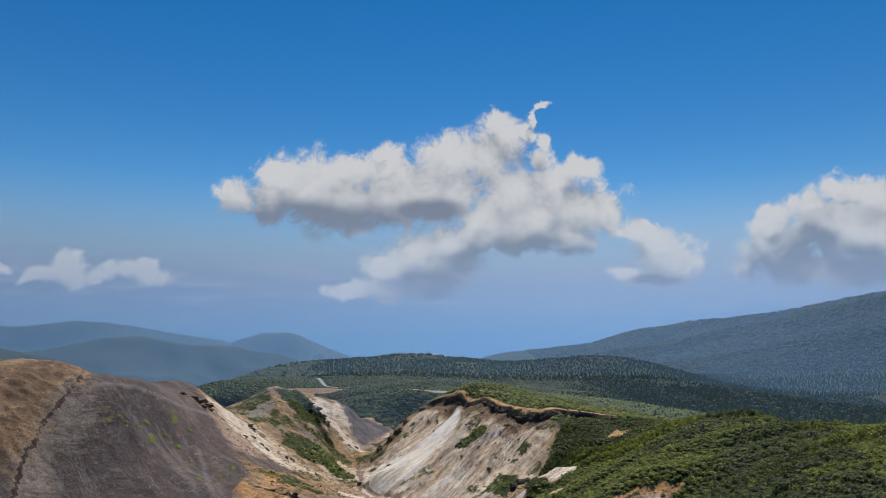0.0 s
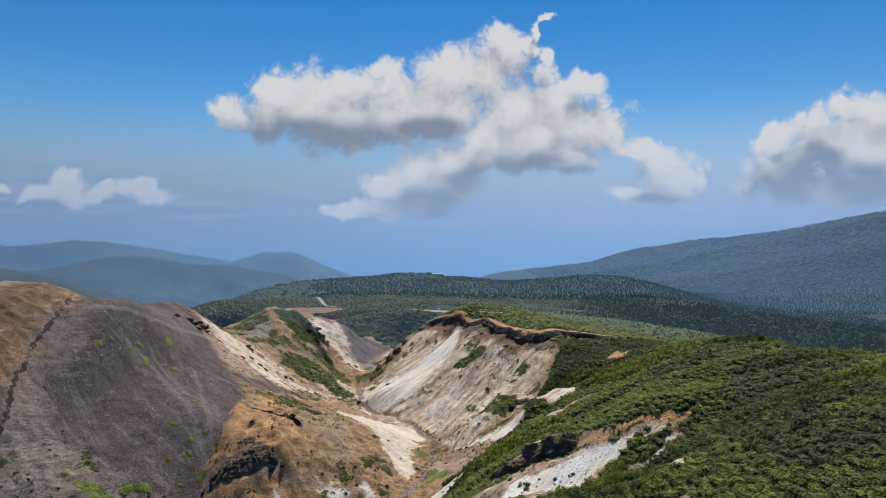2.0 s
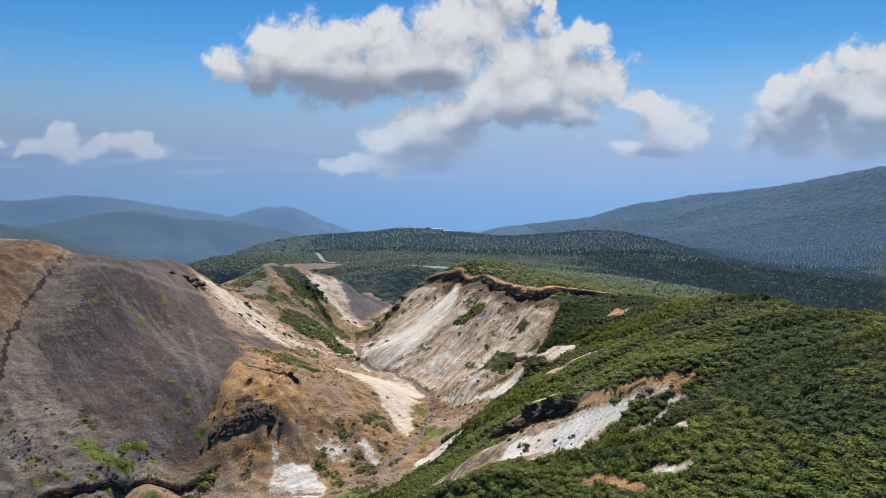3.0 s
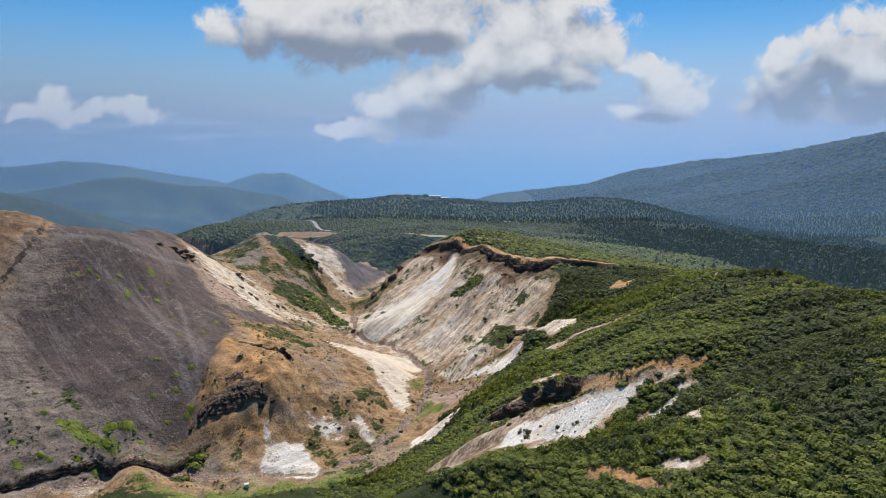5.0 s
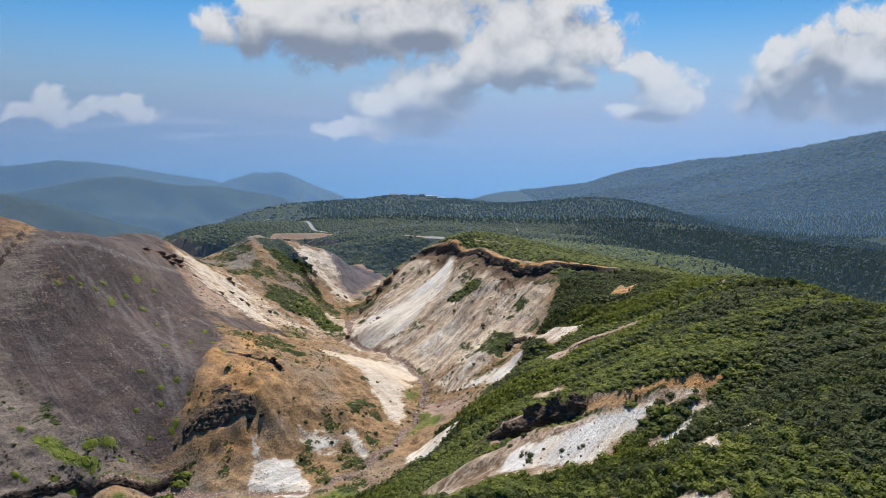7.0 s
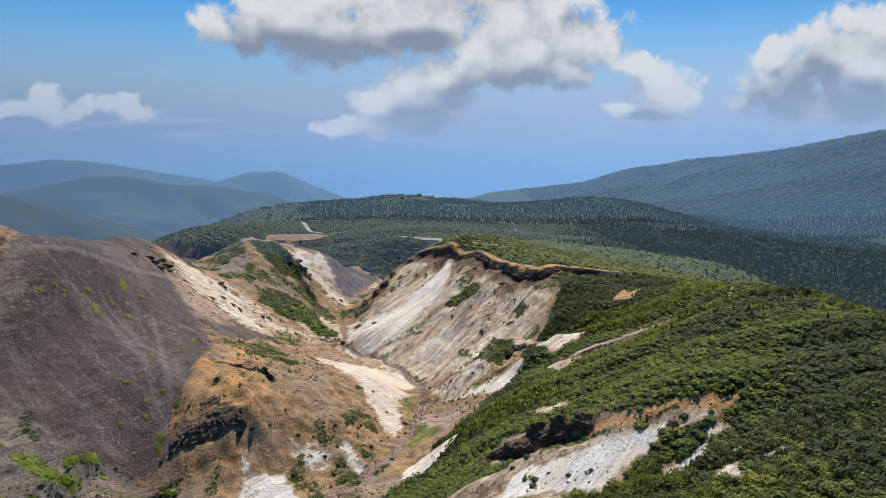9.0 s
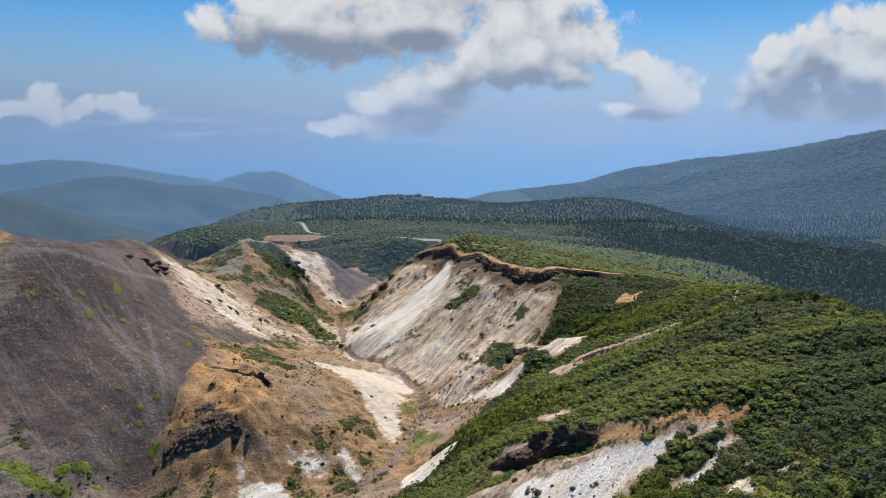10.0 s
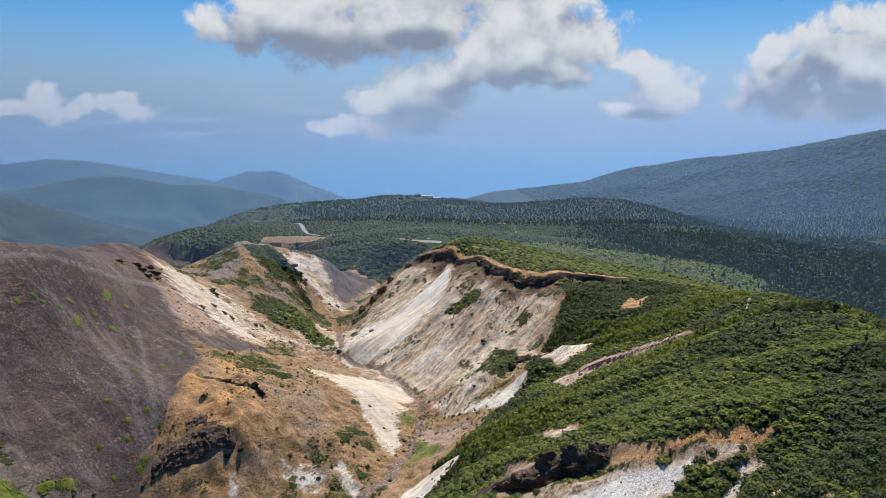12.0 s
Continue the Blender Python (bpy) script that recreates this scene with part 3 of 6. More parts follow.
# Crests of the hills beyond the plateau
HILL_TWIN = [(-1520, 4350, -126), (-1391, 4393, -66), (-1297, 4422, -39), (-1234, 4440, -56), (-1165, 4458, -45), (-1071, 4482, -92), (-897, 4520, -177), (-716, 4552, -230)]
HILL_BROAD = [(-2379, 3099, -94), (-2227, 3210, -87), (-2101, 3294, -61), (-1988, 3364, -33), (-1906, 3411, -18), (-1783, 3477, -10), (-1669, 3534, -36), (-1507, 3605, -70), (-1275, 3694, -87),
              (-1059, 3762, -141)]
HILL_LAYER = [(-2922, 3754, 49), (-2746, 3885, 22), (-2597, 3985, 39), (-2452, 4077, 54), (-2327, 4149, 40), (-2091, 4274, -11), (-1797, 4405, -62), (-1587, 4486, -112)]
HILL_NEAR = [(-1617, 1915, 72), (-1453, 2043, 12), (-1339, 2120, -44), (-1211, 2195, -106), (-1085, 2261, -162)]
# small spurs that run down from the broad hill
SPUR_A = [(-1783, 3477, -14), (-1740, 3200, -120), (-1640, 2950, -210), (-1600, 2700, -290)]
SPUR_B = [(-1507, 3605, -74), (-1400, 3350, -190), (-1250, 3150, -290)]
SPUR_C = [(-2101, 3294, -64), (-2020, 3000, -170), (-1950, 2750, -240)]
SPUR_D = [(-1275, 3694, -90), (-1130, 3500, -220), (-1000, 3300, -330)]


def thicken(line, step=25):
    """More points along a short line, so that the sheet follows it."""
    out = []
    for a, b in zip(line, line[1:]):
        n = max(1, int(math.dist(a[:2], b[:2]) / step))
        out += [tuple(p + (q - p) * k / n for p, q in zip(a, b)) for k in range(n)]
    return out + [line[-1]]


CONTROL = np.array([p for line in LINES for p in (thicken(line) if line in (STREAM, RIDGE_EAST) else line)], float)


def plate(d2):
    return 0.5 * d2 * np.log(d2 + 1e-9)


def solve_plate(c, soft=3.0):
    xy, n = c[:, :2] / 100.0, len(c)
    k = plate(((xy[:, None] - xy[None]) ** 2).sum(-1)) + np.eye(n) * soft * 0.001
    p = np.hstack([np.ones((n, 1)), xy])
    a = np.block([[k, p], [p.T, np.zeros((3, 3))]])
    return np.linalg.solve(a, np.concatenate([c[:, 2], np.zeros(3)]))


PLATE = solve_plate(CONTROL)


def base_height(x, y):
    x, y = np.asarray(x, float), np.asarray(y, float)
    shape, x, y = x.shape, x.ravel() / 100.0, y.ravel() / 100.0
    out = np.empty_like(x)
    for i in range(0, len(x), 20000):
        a, b = x[i:i + 20000], y[i:i + 20000]
        d2 = (a[:, None] - CONTROL[None, :, 0] / 100) ** 2 + (b[:, None] - CONTROL[None, :, 1] / 100) ** 2
        out[i:i + 20000] = plate(d2) @ PLATE[:-3] + PLATE[-3] + a * PLATE[-2] + b * PLATE[-1]
    return out.reshape(shape)


# ---------------------------------------------------------------- noise, scarps and cover
def lattice(ix, iy, seed):
    n = (ix * 374761393 + iy * 668265263 + seed * 1442695041) & 0xFFFFFFFF
    n = ((n ^ (n >> 13)) * 1274126177) & 0xFFFFFFFF
    return ((n ^ (n >> 16)) & 0xFFFF) / 65535.0


def value_noise(x, y, seed):
    fx, fy = np.floor(x), np.floor(y)
    ix, iy = fx.astype(np.int64), fy.astype(np.int64)
    u, v = x - fx, y - fy
    u, v = u * u * (3 - 2 * u), v * v * (3 - 2 * v)
    a, b = lattice(ix, iy, seed), lattice(ix + 1, iy, seed)
    c, d = lattice(ix, iy + 1, seed), lattice(ix + 1, iy + 1, seed)
    return (a * (1 - u) + b * u) * (1 - v) + (c * (1 - u) + d * u) * v


def fbm(x, y, size, octaves=4, seed=1):
    """Rough noise about 0, from -1 to 1; size is its largest wavelength in metres."""
    out, amp, total = 0.0, 1.0, 0.0
    for k in range(octaves):
        a = 0.6 * k
        p, q = x * math.cos(a) - y * math.sin(a), x * math.sin(a) + y * math.cos(a)
        out = out + amp * (2 * value_noise(p / size + 17.3 * k, q / size - 9.1 * k, seed + k) - 1)
        total, amp, size = total + amp, amp * 0.5, size * 0.5
    return out / total


def ridged(x, y, size, octaves=3, seed=5):
    return 1 - 2 * np.abs(fbm(x, y, size, octaves, seed))


def smooth(v, lo, hi):
    t = np.clip((v - lo) / (hi - lo), 0, 1)
    return t * t * (3 - 2 * t)


def along(x, y, heading):
    """Coordinates across and down a slope that falls along heading (a vector in the plan)."""
    n = math.hypot(*heading)
    c, s = heading[0] / n, heading[1] / n
    return -x * s + y * c, x * c + y * s


def to_line(x, y, line):
    """Distance to a line of the plan, and on which side of it (left is positive)."""
    best, side = np.full(x.shape, 1e9), np.zeros(x.shape)
    for (ax, ay, *_), (bx, by, *_) in zip(line, line[1:]):
        vx, vy = bx - ax, by - ay
        t = np.clip(((x - ax) * vx + (y - ay) * vy) / (vx * vx + vy * vy), 0, 1)
        d = np.hypot(x - ax - t * vx, y - ay - t * vy)
        s = np.sign(vx * (y - ay) - vy * (x - ax))
        near = d < best
        best, side = np.where(near, d, best), np.where(near, s, side)
    return best, side


def inside(x, y, ring, soft):
    """1 well inside a ring of the plan, 0 well outside, 0.5 on its edge."""
    d, _ = to_line(x, y, ring + ring[:1])
    odd = np.zeros(x.shape, bool)
    for (ax, ay), (bx, by) in zip(ring, ring[1:] + ring[:1]):
        if ay != by:
            odd ^= ((ay > y) != (by > y)) & (x < (bx - ax) * (y - ay) / (by - ay) + ax)
    return np.clip(0.5 + np.where(odd, d, -d) / (2 * soft), 0, 1)


MESA_RIM = [(175, 590), (142, 586), (110, 567), (97, 564), (83, 575), (66, 602), (50, 640), (34, 690), (17, 722), (-2, 745), (-25, 770)]
NEAR_RIM = [(70, 238), (60, 251), (50, 261), (38, 265), (27, 272), (20, 280)]
NEAR_RIM_EAST = [(112, 221), (97, 224), (81, 230), (70, 238), (62, 248)]
ROCK_STEP = [(-136, 402), (-124, 407), (-113, 409), (-104, 402)]
STRIP_RIM = [(160, 360), (153, 380), (140, 398), (127, 405), (109, 415), (93, 413), (78, 414)]
BARE_RIM = [(114, 472), (98, 470), (82, 471), (70, 480), (60, 478), (52, 468)]
STREAM_LEDGE = [(-235, 276), (-223, 284), (-215, 293), (-207, 299), (-196, 305), (-190, 308), (-181, 304), (-173, 301), (-164, 307), (-156, 315), (-150, 326), (-142, 331)]
FAR_RIM = [(-180, 1075), (-237, 1090), (-290, 1100), (-350, 1075), (-390, 1068), (-430, 1080), (-480, 1130)]
BUMP_RIM = [(-186, 752), (-165, 738), (-148, 722), (-128, 705)]
HILL_LEDGE = [(-306, 470), (-294, 440), (-286, 405), (-279, 370), (-275, 345), (-268, 320)]
# crest or gully line, height, half width
CREASES = [([(-227, 737), (-216, 756), (-203, 760), (-189, 758), (-170, 748), (-151, 742), (-134, 742), (-116, 738), (-103, 730)], 4.0, 22), ([(-184, 772), (-167, 770), (-148, 768), (-130, 764), (-112, 756)], -1.5, 16),
           ([(-148, 394), (-146, 372), (-143, 355), (-140, 340)], 3.5, 14), ([(-150, 430), (-156, 400), (-157, 372), (-152, 345)], -2.0, 12), ([(-142, 397), (-128, 388), (-114, 376), (-106, 364)], 2.5, 12),
           ([(17, 716), (10, 690), (-6, 668), (-30, 652)], 4.0, 14), ([(25, 690), (12, 650), (2, 620), (-14, 590), (-30, 570)], -2.5, 14), ([(60, 600), (40, 575), (20, 550), (0, 525)], 2.0, 10),
           ([(80, 575), (60, 545), (40, 515), (22, 490)], -2.2, 10), ([(-235, 556), (-214, 566), (-196, 560), (-172, 545), (-150, 528)], 3.0, 14)]
# rim, drop, steepness, reach of the drop, low side
SCARPS = [(MESA_RIM, 7.0, 5.0, 30, 1), (NEAR_RIM, 11, 4.5, 18, 1), (NEAR_RIM_EAST, 1.5, 2.0, 8, 1), (ROCK_STEP, 5, 2.2, 12, -1), (STRIP_RIM, 4.2, 3.0, 16, 1), (BARE_RIM, 6, 3.0, 18, 1), (STREAM_LEDGE, 4.0, 1.8, 12, -1),
          (FAR_RIM, 22, 7.0, 60, 1), (BUMP_RIM, 7, 3.0, 20, -1), (HILL_LEDGE, 4, 2.5, 22, 1)]

BARE_LAND = [(-450, 640), (-300, 640), (-262, 765), (-170, 822), (-125, 925), (-80, 905), (-58, 770), (15, 740), (40, 690), (60, 612), (98, 566), (112, 545), (92, 505),
             (72, 470), (55, 430), (30, 408), (6, 378), (-8, 345), (-30, 322), (-80, 300), (-160, 288), (-250, 258), (-450, 180)]
SCORIA = [(-301, 425), (-299, 490), (-312, 560), (-280, 605), (-250, 592), (-240, 556), (-226, 535), (-198, 501), (-164, 460), (-144, 417), (-142, 394), (-149, 373), (-147, 351), (-146, 339), (-153, 322), (-177, 310), (-192, 330), (-230, 346), (-256, 350), (-276, 372)]
ASH = [(-340, 262), (-340, 330), (-276, 345), (-272, 420), (-250, 400), (-170, 332), (-152, 318), (-175, 296), (-250, 266)]
ASH_UPPER = [(-300, 340), (-280, 352), (-285, 393), (-278, 430), (-266, 395), (-260, 356), (-262, 325)]
OCHRE_TOP = [(-460, 420), (-338, 420), (-320, 475), (-299, 460), (-292, 410), (-284, 370), (-278, 340), (-330, 330), (-440, 330)]
STRATA = [(-268, 560), (-249, 535), (-228, 515), (-199, 491), (-165, 476), (-155, 520), (-163, 568), (-205, 560), (-232, 556)]
SPUR_OCHRE = [(-146, 415), (-118, 425), (-110, 400), (-108, 372), (-118, 345), (-140, 336), (-146, 352)]
WHITE_RIDGE = [(-235, 554), (-234, 587), (-223, 595), (-209, 606), (-200, 603), (-182, 586), (-163, 563), (-147, 551), (-139, 516), (-150, 505), (-159, 493), (-175, 515), (-189, 525), (-192, 512), (-205, 521), (-219, 530)]
FAR_CREAM = [(-190, 755), (-170, 790), (-144, 824), (-132, 805), (-121, 797), (-130, 777), (-144, 784), (-155, 775), (-154, 758), (-143, 761), (-119, 771), (-108, 757), (-99, 736), (-113, 731), (-124, 741), (-136, 744), (-147, 738), (-154, 742), (-165, 751), (-180, 757)]
BUMP_ASH = [(-195, 691), (-176, 701), (-156, 720), (-145, 719), (-141, 678), (-156, 664), (-172, 660), (-184, 666)]
NEAR_FLAT = [(-165, 296), (-100, 306), (-69, 316), (-46, 334), (-21, 282), (-60, 255), (-150, 262)]
PALE_CLIFF = [(22, 716), (50, 640), (62, 604), (106, 552), (92, 518), (56, 462), (20, 448), (-2, 490), (-36, 515), (-88, 577), (-66, 592), (-12, 676)]
PALE_WEST = [(12, 722), (-12, 676), (-66, 600), (-84, 625), (-62, 690), (-40, 740)]
CREAM_FAN = [(-96, 481), (-84, 490), (-74, 484), (-61, 512), (-52, 518), (-33, 513), (-23, 505), (-12, 489), (-15, 479), (-22, 468), (-24, 446), (-25, 427), (-24, 418), (-26, 402), (-30, 407), (-36, 413), (-42, 422), (-47, 428), (-50, 440), (-55, 447), (-61, 456), (-72, 465), (-82, 470)]
WHITE_PILE = [(-109, 348), (-106, 349), (-104, 341), (-98, 342), (-86, 346), (-79, 338), (-71, 325), (-71, 316), (-85, 312), (-96, 320), (-103, 320), (-105, 336)]
WHITE_BITS = [(-85, 363), (-82, 367), (-71, 372), (-61, 373), (-57, 366), (-63, 353), (-73, 354), (-79, 358), (-83, 358)]
BANK_WHITE = [(2, 436), (32, 439), (62, 450), (64, 441), (47, 432), (26, 430)]
BANK_LOW = [(-17, 343), (-10, 362), (7, 363), (17, 352), (12, 346), (0, 340), (-8, 331)]
BANK_TAN = [(-4, 471), (13, 462), (34, 458), (33, 449), (19, 445), (9, 447), (-2, 460)]
SCREE = [(20, 226), (26, 238), (37, 244), (47, 244), (56, 241), (64, 235), (72, 230), (79, 227), (86, 225), (95, 223), (100, 221), (92, 219), (84, 218), (81, 219), (78, 216), (71, 213), (63, 210), (52, 208), (35, 211), (22, 218)]
SCREE_WHITE = [(24, 228), (30, 236), (40, 239), (48, 238), (56, 236), (64, 233), (71, 228), (79, 225), (83, 222), (81, 219), (78, 217), (71, 215), (64, 213), (56, 211), (45, 215), (33, 221)]
SCREE_OCHRE = [(58, 251), (66, 241), (72, 237), (80, 234), (90, 229), (106, 226), (100, 222), (92, 224), (84, 228), (76, 231), (68, 234), (60, 242)]
SCREE_LOW = [(-6, 268), (13, 252), (26, 246), (40, 254), (44, 246), (30, 238), (24, 218), (3, 216)]
PATCH_A = [(74, 204), (77, 208), (83, 211), (87, 213), (89, 217), (98, 218), (98, 214), (91, 212), (89, 207), (82, 202), (78, 200)]
PATCH_B = [(82, 193), (88, 195), (91, 190), (83, 187)]
PATCH_C = [(69, 174), (75, 172), (81, 160), (77, 155), (70, 166)]
STRIP = [(158, 352), (150, 346), (138, 360), (124, 366), (113, 388), (98, 392), (80, 378), (78, 408), (94, 414), (111, 416), (129, 406), (148, 393), (157, 372)]
ORANGE_MOUND = [(50, 189), (56, 186), (64, 173), (67, 159), (66, 157), (59, 170), (50, 185)]
BANK_SLOPE = [(32, 437), (45, 442), (55, 448), (64, 446), (62, 437), (51, 423), (39, 424), (24, 431), (16, 435), (24, 438)]
BARE_A = [(69, 486), (78, 474), (88, 456), (97, 456), (116, 466), (108, 446), (94, 434), (84, 431), (78, 429), (75, 447), (70, 472)]
TAN_A = [(145, 508), (157, 524), (163, 528), (162, 514), (181, 541), (168, 507), (148, 490)]
BROWN_BANK = [(25, 282), (33, 298), (46, 275), (53, 262), (45, 254), (37, 259), (25, 258)]
TAN_SMALL = [(53, 318), (65, 304), (65, 297), (57, 298), (49, 306)]
BUMP_GREEN = [(-228, 743), (-198, 766), (-178, 763), (-167, 748), (-150, 748), (-154, 734), (-172, 708), (-192, 715), (-210, 735)]
BUMP_GREEN_LOW = [(-209, 698), (-200, 697), (-191, 677), (-188, 652), (-178, 661), (-163, 668), (-147, 676), (-127, 667), (-111, 632), (-96, 629), (-97, 607), (-115, 602), (-136, 618), (-150, 613), (-167, 617), (-179, 617), (-184, 643), (-197, 645), (-209, 674)]
FAN_WHITE = [(17, 713), (17, 668), (10, 642), (6, 623), (-2, 617), (-13, 597), (-18, 590), (-26, 577), (-41, 568), (-53, 561), (-65, 554), (-79, 560), (-87, 582), (-82, 620), (-70, 645), (-50, 640), (-32, 654), (-17, 674), (1, 691)]
BROWN_RED = [(-200, 498), (-198, 536), (-159, 520), (-150, 490), (-165, 474), (-182, 478)]
CLIFF_BAND = [(56, 515), (64, 519), (69, 532), (80, 532), (87, 524), (75, 517), (66, 513)]
CLIFF_FOOT = [(39, 488), (24, 462), (4, 441), (16, 434), (38, 452), (50, 475)]
FLAT_GREEN = [(-23, 458), (-10, 466), (-13, 449), (-19, 428), (-22, 445)]
BASE_GREEN = [(-54, 420), (-29, 406), (-23, 370), (-42, 371), (-50, 386), (-80, 374), (-68, 390)]
ASH_TONGUE = [(-178, 458), (-162, 466), (-152, 492), (-137, 506), (-126, 516), (-138, 465), (-147, 445), (-157, 446)]
CLIFF_GREEN = [(10, 584), (17, 593), (31, 603), (43, 586), (42, 571), (29, 571), (16, 576)]
GULLY_GREEN = [(-153, 308), (-153, 319), (-148, 327), (-140, 331), (-137, 317), (-145, 307)]
LIME_PATCH = [(-216, 320), (-212, 325), (-206, 323), (-198, 321), (-192, 319), (-184, 316), (-180, 311), (-186, 311), (-193, 313), (-202, 315), (-213, 316)]
WHITE_STREAK = [(-58, 374), (-53, 378), (-49, 375), (-39, 359), (-43, 355), (-53, 366)]
KNOB_GREEN = [(-54, 358), (-43, 361), (-35, 352), (-42, 350), (-52, 350)]
FOOT_GREEN = [(-71, 382), (-59, 386), (-42, 385), (-28, 386), (-34, 376), (-48, 376), (-62, 373)]
BANK_GREEN = [(-42, 404), (-35, 407), (-25, 394), (-28, 382), (-35, 387)]
FLOOR_GREEN = [(-16, 417), (0, 416), (11, 377), (0, 382), (-12, 377), (-21, 388)]
PINK_SLOPE = [(-212, 510), (-205, 521), (-191, 508), (-185, 520), (-170, 510), (-157, 500), (-162, 468), (-177, 463), (-186, 473), (-198, 488)]
BANK_PINK = [(-10, 437), (4, 431), (20, 421), (18, 403), (7, 395), (-8, 411)]
BUMP_GREY = [(-246, 716), (-226, 734), (-208, 705), (-207, 669), (-210, 643), (-238, 667)]
TALUS_GREY = [(-136, 317), (-135, 325), (-128, 324), (-122, 316)]
FAR_DARK = [(-150, 905), (-109, 915), (-80, 905), (-83, 877), (-96, 815), (-104, 762), (-114, 766), (-126, 780), (-140, 800), (-154, 822)]
FAN_LOWER = [(-7, 545), (11, 548), (24, 550), (15, 532), (3, 517), (-11, 514), (-33, 528), (-22, 541)]
CLIFF_SHRUBS = [(27, 474), (36, 486), (46, 499), (62, 498), (64, 476), (51, 461), (38, 457)]
SPUR_BRIGHT = [(-146, 438), (-141, 460), (-129, 472), (-120, 468), (-116, 430), (-121, 411), (-134, 410)]
SPUR_CREST = [(-148, 392), (-140, 398), (-128, 388), (-117, 378), (-107, 372), (-108, 364), (-120, 361), (-136, 359), (-143, 352), (-147, 346), (-150, 358), (-149, 373)]
RIDGE_TAN = [(-232, 590), (-208, 622), (-180, 620), (-150, 606), (-118, 606), (-100, 600), (-112, 575), (-140, 560), (-150, 545), (-165, 560), (-190, 590), (-215, 600)]
CAVE_BASE = [(-136, 341), (-122, 346), (-109, 354), (-103, 353), (-105, 341), (-120, 335), (-132, 334)]
LIGHT_ASH = [(-292, 445), (-266, 436), (-248, 408), (-252, 378), (-280, 368), (-292, 400)]
EDGE_TUFTS = [(-247, 352), (-238, 357), (-214, 343), (-202, 334), (-206, 329), (-226, 336)]
TAN_MOUND = [(-196, 287), (-195, 296), (-188, 299), (-175, 286)]
PATCH_D = [(92, 200), (97, 198), (95, 196), (92, 197)]
PATCH_E = [(84, 189), (90, 190), (88, 184), (83, 184)]
PATCH_F = [(97, 190), (102, 188), (98, 186)]
PATCH_G = [(99, 204), (103, 203), (101, 200)]
TRACK_MAIN = [(-247, 429), (-233, 428), (-217, 421), (-201, 409), (-183, 392), (-170, 375), (-163, 364), (-157, 356), (-151, 348), (-149, 343)]
TRACK_SIDE = [(-195, 436), (-182, 415), (-170, 394), (-158, 372), (-152, 358), (-149, 343)]
TRACK_TOP = [(-276, 437), (-255, 453), (-238, 462), (-224, 473), (-208, 501)]
ROAD_CUT = [(-300, 1085), (-215, 1100), (-190, 1135), (-230, 1160), (-300, 1130)]


